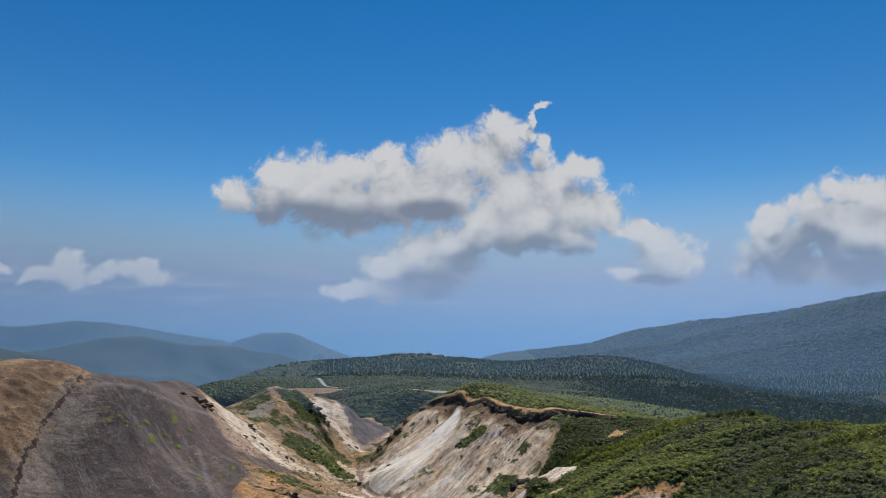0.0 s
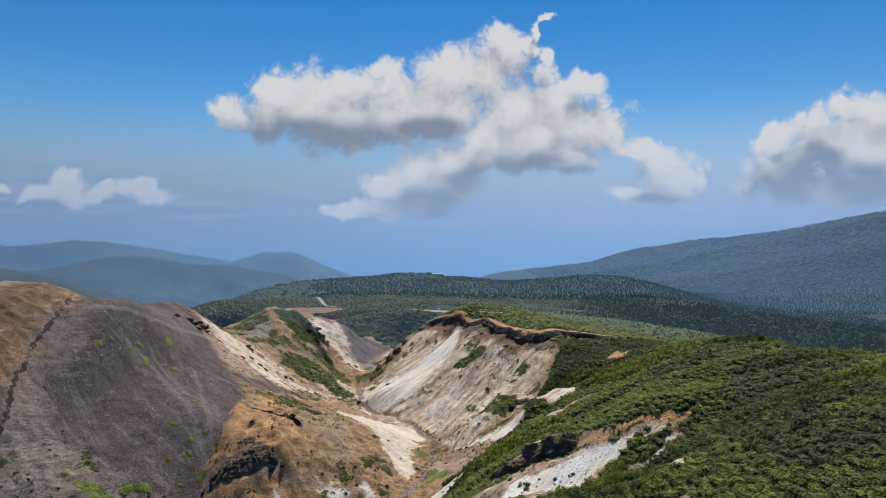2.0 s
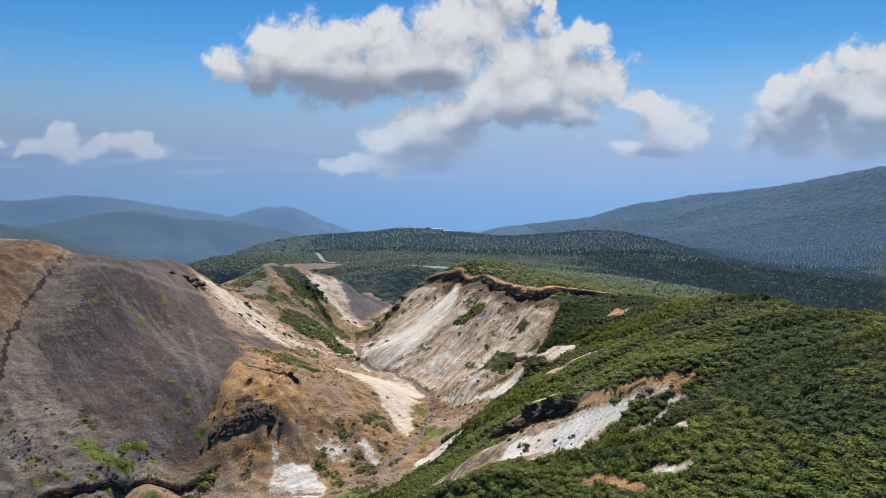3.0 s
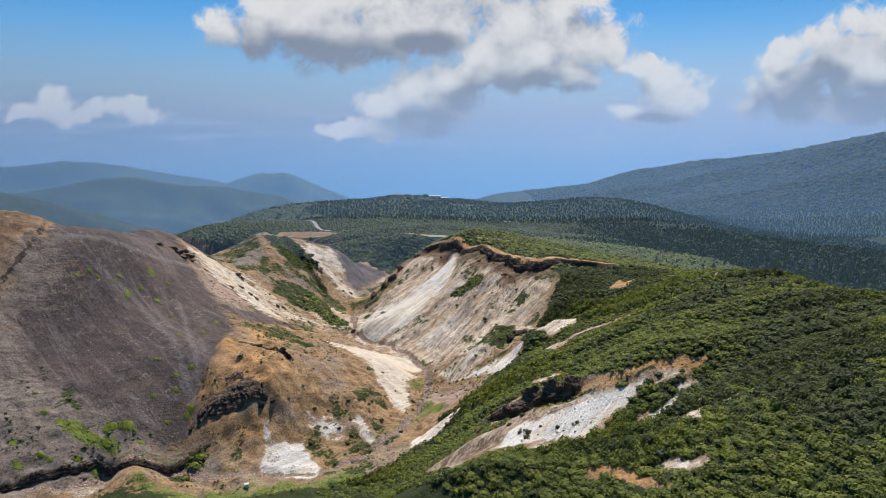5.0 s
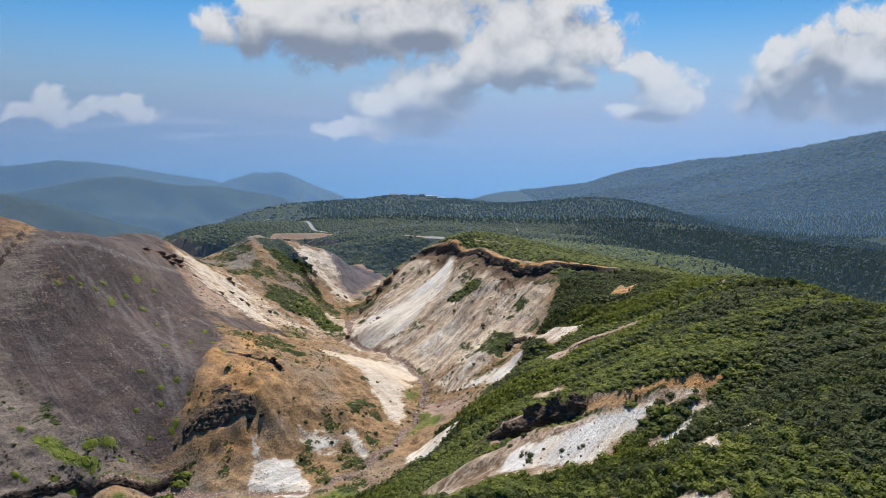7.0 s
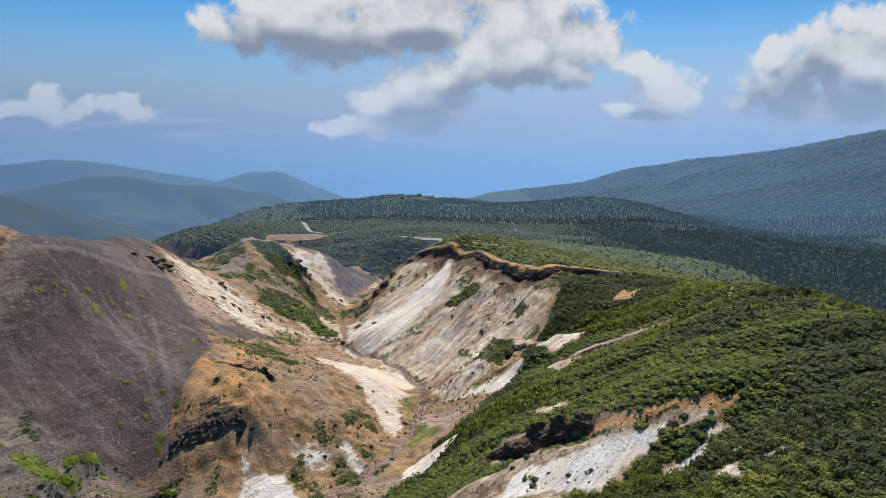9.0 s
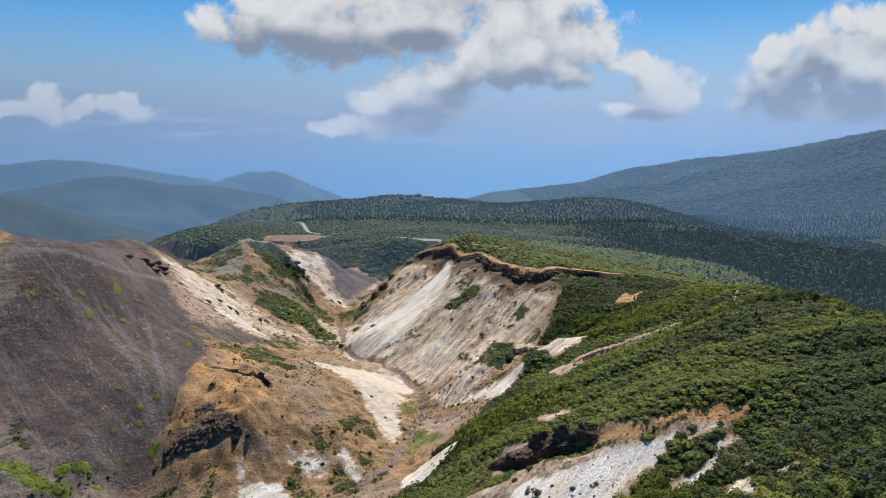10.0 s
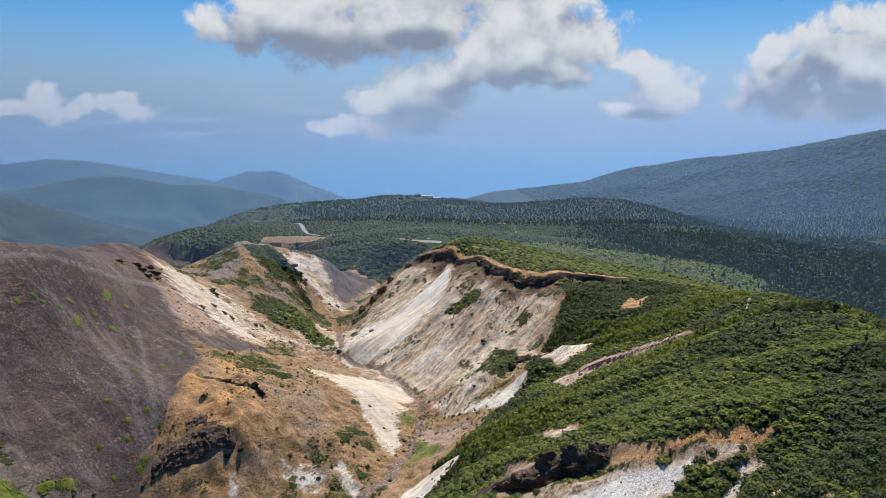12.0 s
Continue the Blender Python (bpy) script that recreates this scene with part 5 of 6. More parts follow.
def grow_scrub():
    for forms, y0, y1, gap in ((rich, 84, 215, 2.7), (full, 215, 320, 2.5), (light, 320, 600, 2.8)):
        x, y = scatter(-82, 260, y0, y1, gap)
        ok = (on_grid(VEG, x, y) > 0.55) & (inside(x, y, FLANK, 2.0) > 0.5) & (on_grid(COVER["bed"], x, y) < 0.3) & (y > 212 - 1.3 * x) & (x < 0.78 * (y + 60) + 6)
        x, y = x[ok], y[ok]
        size = 1.0 + 0.42 * fbm(x, y, 45, 3, 83) + 0.35 * rng.normal(0, 0.5, len(x))
        size = np.clip(size, 0.6, 1.9) * gap * (0.84 if forms is rich else 0.72)
        a, b = along(x, y, (-0.92, 0.38))
        thicket = 0.7 + 1.25 * smooth(fbm(a, b * 0.35, 30, 3, 85), 0.0, 0.45) + 0.25 * rng.uniform(-1, 1, len(x))
        pine = fbm(x, y, 38, 4, 87) + rng.normal(0, 0.12, len(x)) + 0.55 * smooth(y - 0.9 * x, 300, 400) > 0.24
        for kind, keep, material, flat in (("broad_scrub", ~pine, SCRUB, 0.85), ("dwarf_pine_scrub", pine, PINE, 1.0)):
            label = "dense light-green shrubs covering the sunny slope" if kind == "broad_scrub" else "dark green creeping pine thicket on the slope"
            carpet(kind, label, "shrubs", forms, material, x[keep], y[keep], size[keep], size[keep] * flat * thicket[keep], 0.12)


def grow_tufts():
    x, y = scatter(-260, 110, 290, 800, 3.2)
    v = on_grid(VEG, x, y)
    ok = (inside(x, y, FLANK, 2.0) < 0.5) & (inside(x, y, BARE_LAND, 4.0) > 0.4) & (v > 0.45) & (on_grid(COVER["bed"], x, y) < 0.3) & (rng.uniform(0, 1, len(x)) < 0.3 + v * 0.7)
    x, y, v = x[ok], y[ok], v[ok]
    size = np.where(v > 0.8, 1.8, 0.95) * np.exp(rng.normal(-0.1, 0.35, len(x)))
    carpet("valley_scrub", "scattered green bushes on the valley sides", "shrubs", light, SCRUB, x, y, size, size * 0.8, 0.12)


def grow_dry_tufts():
    x, y = scatter(-250, 70, 300, 720, 2.2)
    bare = inside(x, y, BARE_LAND, 4.0) * (1 - on_grid(COVER["scoria"], x, y)) * (1 - on_grid(COVER["pale"], x, y)) * (1 - 0.9 * on_grid(COVER["cream"], x, y)) * (1 - 0.6 * on_grid(COVER["tan"], x, y))
    ok = rng.uniform(0, 1, len(x)) < 0.6 * bare * smooth(fbm(x, y, 30, 4, 107), -0.25, 0.4)
    x, y = x[ok], y[ok]
    size = np.exp(rng.normal(-0.55, 0.45, len(x)))
    carpet("dry_tufts", "small olive tufts dotted over brown slopes", "plants", small, PINE, x, y, size, size * 0.75, 0.1)


def grow_forest():
    firs = [conifer_form(3, 6, s) for s in range(6)]
    x, y = scatter(-560, 960, 400, 1420, 4.9)
    east = 1.6 * smooth(x, 150, 380)
    wood = 1.3 * fbm(x, y, 150, 5, 91) + 0.62 * east - 0.3 + 0.35 * smooth(y, 880, 1000) * (1 - smooth(y, 1040, 1100)) * (x > -220) * (x < 30)
    ok = (on_grid(VEG, x, y) > 0.8) & (wood + rng.normal(0, 0.18, len(x)) > 0.12) & (np.hypot(x + 5, y - 1005) > 34)
    ok &= to_line(x, y, ROAD)[0] > 14
    ok &= np.abs(x) < 0.74 * (y + 60) + 25
    ok &= (x > 430 - 0.6 * np.maximum(0, 800 - y)) | (y > 830 + 0.2 * x) | (rng.uniform(0, 1, len(x)) < 0.10)
    ok &= ~((x < 300) & (y < 660 + 0.35 * np.maximum(0, x - 60)) & (x < 230 + 0.4 * (580 - y)))
    x, y = x[ok], y[ok]
    x, y = x + rng.normal(0, 2.5, len(x)), y + rng.normal(0, 2.5, len(x))
    tall = np.exp(rng.normal(1.42, 0.28, len(x))) * (0.75 + 0.45 * smooth(x, 100, 500))
    leafy = rng.uniform(0, 1, len(x)) < 0.16 + 0.3 * smooth(fbm(x, y, 90, 3, 93), 0.0, 0.4)
    carpet("conifer_forest", "dark fir forest covering the gentle plateau", "forest", firs, CONIFER, x[~leafy], y[~leafy], (tall * (0.95 + 0.65 * smooth(x, 180, 320)))[~leafy], tall[~leafy], 0.05)
    carpet("mixed_woods", "rounded broadleaf trees between the dark firs", "forest", [crown_form(s + 20, 5, 2) for s in range(5)], WOODLEAF, x[leafy], y[leafy], 0.62 * tall[leafy], 0.62 * tall[leafy], -0.2, True)
    lumps = [crown_form(s, 5, 2) for s in range(5)]
    for x0, x1, y0, y1, gap, bare_share in ((-150, 560, 560, 960, 4.2, -0.6), (-560, 330, 960, 1420, 5.9, -0.35)):
        x, y = scatter(x0, x1, y0, y1, gap)
        ok = (on_grid(VEG, x, y) > 0.7) & (np.hypot(x + 5, y - 1005) > 30) & (to_line(x, y, ROAD)[0] > 9) & (inside(x, y, FLANK, 2.0) < 0.5) & (x < 330 + 0.7 * np.clip(1000 - y, 0, 160)) & (np.abs(x) < 0.74 * (y + 60) + 25)
        ok &= fbm(x, y, 70, 4, 95) + rng.normal(0, 0.25, len(x)) > bare_share
        x, y = x[ok], y[ok]
        size = rng.uniform(0.34, 0.75, len(x)) * gap
        carpet("plateau_scrub", "low green scrub between the firs", "shrubs", lumps, SCRUB if y0 < 960 else PLATEAU_LEAF, x, y, size, size * 0.8, 0.0, True)
    x, y = scatter(-230, 40, 870, 1010, 6.0)
    ok = (on_grid(VEG, x, y) > 0.6) & (on_grid(MZ, x, y) < 36)
    x, y = x[ok], y[ok]
    x, y = x + rng.normal(0, 2, len(x)), y + rng.normal(0, 2, len(x))
    size = np.exp(rng.normal(1.6, 0.3, len(x)))
    carpet("hollow_woods", "dark green woods filling the hollow", "forest", light, BROADLEAF, x, y, size, size * 0.7, 0.2)


def grow_far_woods():
    lumps = [crown_form(s + 40, 6, 2) for s in range(6)]
    x, y = scatter(-1000, 2700, 1400, 3650, 13)
    ok = (x > -620 - 0.1 * (y - 1400)) & ((y < 2500) | (x > 500)) & (np.abs(x) < 0.74 * (y + 60) + 40) & (rng.uniform(0, 1, len(x)) < 0.9)
    x, y = x[ok], y[ok]
    x, y = x + rng.normal(0, 7, len(x)), y + rng.normal(0, 7, len(x))
    size = np.exp(rng.normal(2.0, 0.28, len(x))) * (0.8 + 0.4 * smooth(y, 1500, 3000))
    firs = [conifer_form(2, 5, s + 60) for s in range(4)]
    nx2, ny2 = scatter(-560, 1600, 1400, 2050, 9)
    thick = (np.abs(nx2) < 0.74 * (ny2 + 60) + 40) & (fbm(nx2, ny2, 220, 4, 97) + 0.6 * smooth(nx2, 60, 350) > -0.02)
    nx2, ny2 = nx2[thick], ny2[thick]
    high = np.exp(rng.normal(1.7, 0.25, len(nx2)))
    carpet("hill_firs", "dense dark firs on the low wooded hill", "forest", firs, CONIFER, nx2, ny2, high * 1.7, high, 0.05)
    fir = fbm(x, y, 300, 4, 99) + rng.normal(0, 0.2, len(x)) - 0.6 * smooth(y, 1700, 2000) + 0.5 * smooth(x, 100, 400) - 0.2 > 0.0
    green = ~fir & (y < 2250) & (x < 380) & (rng.uniform(0, 1, len(x)) < 0.8)
    carpet("far_scrub", "green scrub and woods over the far plateau", "shrubs", lumps, PINE, x[green], y[green], size[green] * 0.8, size[green] * 0.35, 0.1, True)
    fir = fir | green
    carpet("mountain_woods", "broadleaf woods over the far mountain flank", "forest", lumps, BROADLEAF, x[~fir], y[~fir], size[~fir] * 1.0, size[~fir] * 0.7, -0.1, True)
    fir &= ~green
    carpet("far_firs", "dark firs among the far woods", "forest", firs, CONIFER, x[fir], y[fir], size[fir] * 1.1, size[fir] * 0.62, 0.05)


ROAD = [(-335, 1420), (-306, 1390), (-291, 1370), (-268, 1290), (-252, 1232), (-238, 1195), (-206, 1162), (-179, 1160), (-150, 1158)]

# ---------------------------------------------------------------- things


def part(name, bm, material, parent, label=""):
    """One mesh object from a bmesh, under a thing or a part."""
    me = bpy.data.meshes.new(name)
    bm.to_mesh(me)
    bm.free()
    me.materials.append(material)
    ob = new(name, me)
    ob.parent = parent
    return tagged(ob, label)


def box(bm, x0, x1, y0, y1, z0, z1):
    m = Matrix.LocRotScale(((x0 + x1) / 2, (y0 + y1) / 2, (z0 + z1) / 2), None, (x1 - x0, y1 - y0, z1 - z0))
    return bmesh.ops.create_cube(bm, size=1, matrix=m)["verts"]


def crag_mesh(name, sx, sy, sz, seed, material, detail=4, layers=True, blocky=0.0):
    """A craggy rock: a ball cut by planes, bedded, cracked and roughened."""
    r = random.Random(seed)
    bm = bmesh.new()
    bmesh.ops.create_icosphere(bm, subdivisions=detail, radius=1.0)
    cuts = [(Vector((r.gauss(0, 1), r.gauss(0, 1), r.gauss(0, 0.8))).normalized(), r.uniform(0.45, 0.85)) for _ in range(16)]
    off = Vector((seed * 3.7, seed * 1.3, seed * 2.1))
    for v in bm.verts:
        p = v.co.copy()
        for n, d in cuts:
            e = p.dot(n) - d
            if e > 0:
                p -= n * e * 0.92
        q = Vector((p.x * sx, p.y * sy, p.z * sz))
        s = (sx + sy + sz) / 3
        k = noise.ridged_multi_fractal(q * (1.3 / s) + off, 1.0, 2.0, 5, 0.9, 2.0) - 1.0
        crack = abs(noise.noise(q * (2.6 / s) - off))
        if layers:
            p *= 1 + 0.07 * math.sin(q.z * 9.0 / sz + 3 * noise.noise(q * 1.2 / s))
        p *= 1 + 0.16 * k - 0.25 * max(0, 0.10 - crack) / 0.10
        if blocky:
            w = q + 0.8 * noise.noise_vector(q * 0.5 + off)
            p *= 1 + blocky * (noise.cell(Vector((w.x * 0.42, w.y * 0.42, w.z * 0.30)) + off) + 0.5 * noise.cell(w * 0.8 + off) - 0.2)
        v.co = Vector((p.x * sx, p.y * sy, p.z * sz))
    me = bpy.data.meshes.new(name)
    bm.to_mesh(me)
    bm.free()
    me.materials.append(material)
    return me


def outcrop(x, y, sx, sy, sz, turn, seed, material, label, lift=0.25, detail=4, blocky=0.0):
    ob = new("rock_outcrop", crag_mesh("rock_outcrop", sx, sy, sz, seed, material, detail, True, blocky))
    ob.matrix_basis = pose(x, y, land(x, y) + lift * sz, 0, 0, turn)
    return tagged(ob, label, "rock", group="rock outcrops")


def warped_line(line, step):
    """A rim of the plan as it wanders on the land."""
    p = np.array([q[:2] for q in thicken([(*q, 0) for q in line], step)], float)
    x, y = p[:, 0], p[:, 1]
    for _ in range(4):
        x, y = p[:, 0] - 4.5 * fbm(x, y, 26, 2, 31), p[:, 1] - 4.5 * fbm(x, y, 26, 2, 37)
    return [(float(i), float(j)) for i, j in zip(x, y)]


def offset_line(line, out):
    """The same line moved to its left by a distance."""
    p = np.array(line)
    d = np.gradient(p, axis=0)
    d /= np.linalg.norm(d, axis=1)[:, None]
    return [tuple(q) for q in p + np.reshape(out, (-1, 1)) * np.stack([-d[:, 1], d[:, 0]], 1)]


def rock_face(top, foot, bulge, seed, material, label, overhang=0.2, recess=0.62):
    """A jointed cliff between two lines of the land: blocks standing proud, cracks, beds and an undercut foot."""
    t, f = np.array(top, float), np.array(foot, float)
    length = np.concatenate([[0], np.cumsum(np.linalg.norm(np.diff(t, axis=0), axis=1))])
    n, rows = max(8, int(length[-1] / 0.55)), 22
    s = np.linspace(0, length[-1], n)
    tx, ty = np.interp(s, length, t[:, 0]), np.interp(s, length, t[:, 1])
    fx, fy = np.interp(s, length, f[:, 0]), np.interp(s, length, f[:, 1])
    tz, fz = on_grid(MZ, tx, ty) + 0.25, on_grid(MZ, fx, fy) - 0.6
    v = np.linspace(0, 1, rows)[None, :]
    ox, oy = fx - tx, fy - ty
    o = np.hypot(ox, oy)
    ox, oy = (ox / o)[:, None], (oy / o)[:, None]
    q, h = s[:, None] + 0 * v, v * (tz - fz)[:, None]
    q2, h2 = q + 1.3 * fbm(q, h, 5, 3, seed), h + 0.9 * fbm(q, h, 7, 2, seed + 3)
    cell = lattice(np.floor(q2 / 3.2).astype(np.int64), np.floor(h2 / 2.3).astype(np.int64), seed)
    chip = lattice(np.floor(q2 / 0.9).astype(np.int64), np.floor(h2 / 1.3).astype(np.int64), seed + 7)
    ends = smooth(np.minimum(q, length[-1] - q), 0, 4)
    lean = smooth(v, 0, 0.12) * (1 - smooth(v, recess, 1.0) * (1 + overhang))
    out = bulge * (lean * (0.45 + 0.75 * cell + 0.35 * chip) + 0.7 * fbm(q, h, 9, 3, seed + 9)) * ends - 0.6 * (1 - ends) - 0.5 * smooth(v, 0.9, 1)
    x, y = tx[:, None] * (1 - v) + fx[:, None] * v + ox * out, ty[:, None] * (1 - v) + fy[:, None] * v + oy * out
    z = tz[:, None] * (1 - v) + fz[:, None] * v + 0.25 * (chip - 0.5) * ends - 0.5 * (1 - ends)
    back = np.stack([tx - ox[:, 0] * 2.5, ty - oy[:, 0] * 2.5, tz - 1.6], -1)[:, None, :]
    g = np.concatenate([back, np.stack([x, y, z], -1)], axis=1)
    k = np.arange(n * (rows + 1)).reshape(n, rows + 1)
    quads = np.stack([k[:-1, :-1], k[:-1, 1:], k[1:, 1:], k[1:, :-1]], -1).reshape(-1, 4)
    return tagged(new("rock_outcrop", sheet("rock_outcrop", g.reshape(-1, 3), quads, material, False)), label, "rock", "rock outcrops")


def place_outcrops():
    dark = "dark craggy lava outcrop breaking from the brown spur"
    rock_face([(-150, 343), (-145, 349), (-136, 357), (-126, 364), (-117, 367), (-110, 364)], [(-146, 337), (-141, 339), (-132, 343), (-122, 348), (-114, 353), (-107, 357)], 2.0, 3, ROCK_CAVE, dark, 0.75, 0.38)
    rock_face([(-139, 362), (-131, 368), (-125, 369)], [(-137, 358), (-129, 363), (-123, 365)], 1.2, 4, ROCK_BROWN, "weathered orange rock step above the dark cliff")
    for k, (x, y, sx, sy, sz, turn) in enumerate(((-112, 355, 2.6, 1.8, 2.0, 20), (-150, 338, 2.4, 1.8, 2.0, 50), (-106, 359, 2.2, 1.6, 1.8, 10))):
        outcrop(x, y, sx, sy, sz, turn, 3 + k, ROCK_DARK, "dark lava block at the edge of the cliff", 0.1, 3, 0.2)
    for k, (x, y, sx, sy, sz, turn) in enumerate(((-121, 405, 6, 2.5, 2.5, 15), (-113, 406, 5, 3, 3.5, 10), (-129, 403, 5, 2.5, 2, 25), (-107, 401, 4, 2.5, 3, -30))):
        outcrop(x, y, sx, sy, sz, turn, 20 + k, ROCK_DARK, "small dark rock ledge on ochre ground", 0.1, 4, 0.22)
    for k, (x, y, sx, sy, sz, turn) in enumerate(((62, 474, 7, 5, 5, 15), (70, 472, 6, 5, 5, -10), (55, 466, 5, 4, 4, 30))):
        outcrop(x, y, sx, sy, sz, turn, 30 + k, ROCK_DARK, "black rock bluff under the bare patch", 0.1, 4, 0.22)
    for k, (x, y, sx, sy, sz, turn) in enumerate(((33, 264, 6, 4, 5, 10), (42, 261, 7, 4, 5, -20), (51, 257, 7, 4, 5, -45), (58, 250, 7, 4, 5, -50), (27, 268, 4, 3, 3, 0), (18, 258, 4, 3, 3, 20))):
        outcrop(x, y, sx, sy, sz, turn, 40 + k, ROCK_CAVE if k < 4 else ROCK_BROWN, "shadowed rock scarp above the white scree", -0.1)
    rim = warped_line(MESA_RIM, 8)
    where = np.arange(len(rim)) * 8.0
    low = offset_line(rim, 4.4 + 4.0 * fbm(where, where * 0, 30, 3, 7))
    rim = offset_line(rim, 0.2)
    for i in range(2, len(rim) - 4, 5):
        rock_face(rim[i:i + 6], low[i:i + 6], 1.0, 200 + i, ROCK_DARK, "dark layered lava cliff along the plateau rim", 0.1)
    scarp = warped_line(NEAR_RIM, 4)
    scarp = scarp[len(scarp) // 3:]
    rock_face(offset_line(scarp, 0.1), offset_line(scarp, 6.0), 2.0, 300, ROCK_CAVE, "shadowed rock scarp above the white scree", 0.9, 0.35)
    rim = MESA_RIM[1:-1]
    k = 0
    for (ax, ay), (bx, by) in zip(rim, rim[1:]):
        n = max(1, int(math.dist((ax, ay), (bx, by)) / 14))
        for i in range(n):
            r = random.Random(100 + k)
            t = (i + 0.5) / n
            x, y = ax + (bx - ax) * t, ay + (by - ay) * t
            dx, dy = -(by - ay), bx - ax
            s = math.hypot(dx, dy)
            o = r.uniform(0.8, 6.5)
            outcrop(x + dx / s * o, y + dy / s * o, r.uniform(4, 8), r.uniform(1.8, 3.2), r.uniform(1.3, 2.6), math.degrees(math.atan2(by - ay, bx - ax)) + r.uniform(-15, 15), 60 + k,
                    ROCK_DARK if k % 4 else ROCK_BROWN, "dark layered lava cliff along the plateau rim", 0.1, 3, 0.22)
            if k % 3 == 1:
                o = r.uniform(10, 26)
                outcrop(x + dx / s * o, y + dy / s * o, r.uniform(2, 4.5), r.uniform(1.5, 3), r.uniform(1.2, 2.4), r.uniform(0, 180), 160 + k, ROCK_BROWN, "brown slumped rock below the plateau rim", 0.1, 3, 0.2)
            k += 1
    for k, (x, y, sx, sy, sz) in enumerate(((-58, 722, 9, 7, 8), (-66, 706, 8, 6, 6), (-78, 690, 7, 5, 4), (-50, 738, 9, 7, 7), (-30, 756, 8, 6, 6), (-84, 668, 5, 4, 4), (-88, 590, 4, 3, 3), (-60, 610, 4, 3, 3))):
        outcrop(x, y, sx, sy, sz, 30 * k, 90 + k, ROCK_CAVE if k % 2 == 0 else ROCK_BROWN, "dark rock pinnacle beside the valley bend", 0.15, 4, 0.2)
    for top, foot in (([(-236, 492), (-238, 508), (-238, 522), (-233, 527), (-227, 521)], [(-232, 489), (-227, 494), (-225, 505), (-223, 508), (-219, 510)]), ([(-228, 520), (-229, 535), (-224, 542)], [(-218, 504), (-216, 511), (-211, 513)])):
        rock_face(top, foot, 1.3, 320 + len(top), ROCK_BROWN, "brown layered rock ledges below the ash crest", 0.2)
    for k, (x, y, long, high, turn) in enumerate(((-234, 520, 9, 2.0, 10), (-227, 514, 8, 2.2, 15), (-221, 509, 7, 2.0, 10), (-231, 534, 8, 2.4, -10), (-224, 526, 8, 2.4, 0), (-218, 518, 6, 2.0, -15), (-239, 505, 8, 1.6, 20))):
        outcrop(x, y, long, 2.6, high, turn, 140 + k, ROCK_BROWN, "brown layered rock ledges below the ash crest", 0.15, 4, 0.28)
    ledge = warped_line(STREAM_LEDGE, 4)[2:-1]
    rock_face(ledge, offset_line(ledge, -2.4), 0.8, 340, ROCK_DARK, "dark undercut bank beside the stream", 0.5)
    for k, (x, y, long, turn) in enumerate(((-206, 519, 4, 30), (-190, 530, 6, -40), (-187, 526, 5, 10), (-190, 558, 8, -30), (-185, 566, 8, -40), (-180, 572, 7, -50), (-208, 605, 8, 20), (-203, 601, 6, -10), (-159, 548, 5, -40), (-153, 545, 4, -50), (-164, 590, 5, -20), (-125, 648, 6, -30), (-131, 640, 4, 10))):
        outcrop(x, y, long, 2.2, 1.7, turn, 130 + k, ROCK_BROWN, "brown rock ledge breaking through white clay", -0.1, 4, 0.28)
    for k, (x, y, long, high, turn) in enumerate(((-176, 748, 9, 2.4, -20), (-166, 750, 9, 2.8, -25), (-157, 747, 8, 2.4, -30), (-150, 743, 6, 2, -30), (-122, 737, 7, 2, -40), (-114, 741, 7, 2.2, -40))):
        outcrop(x, y, long, 3.0, high, turn, 110 + k, ROCK_BROWN, "brown weathered crag on the ridge", -0.2, 4, 0.25)


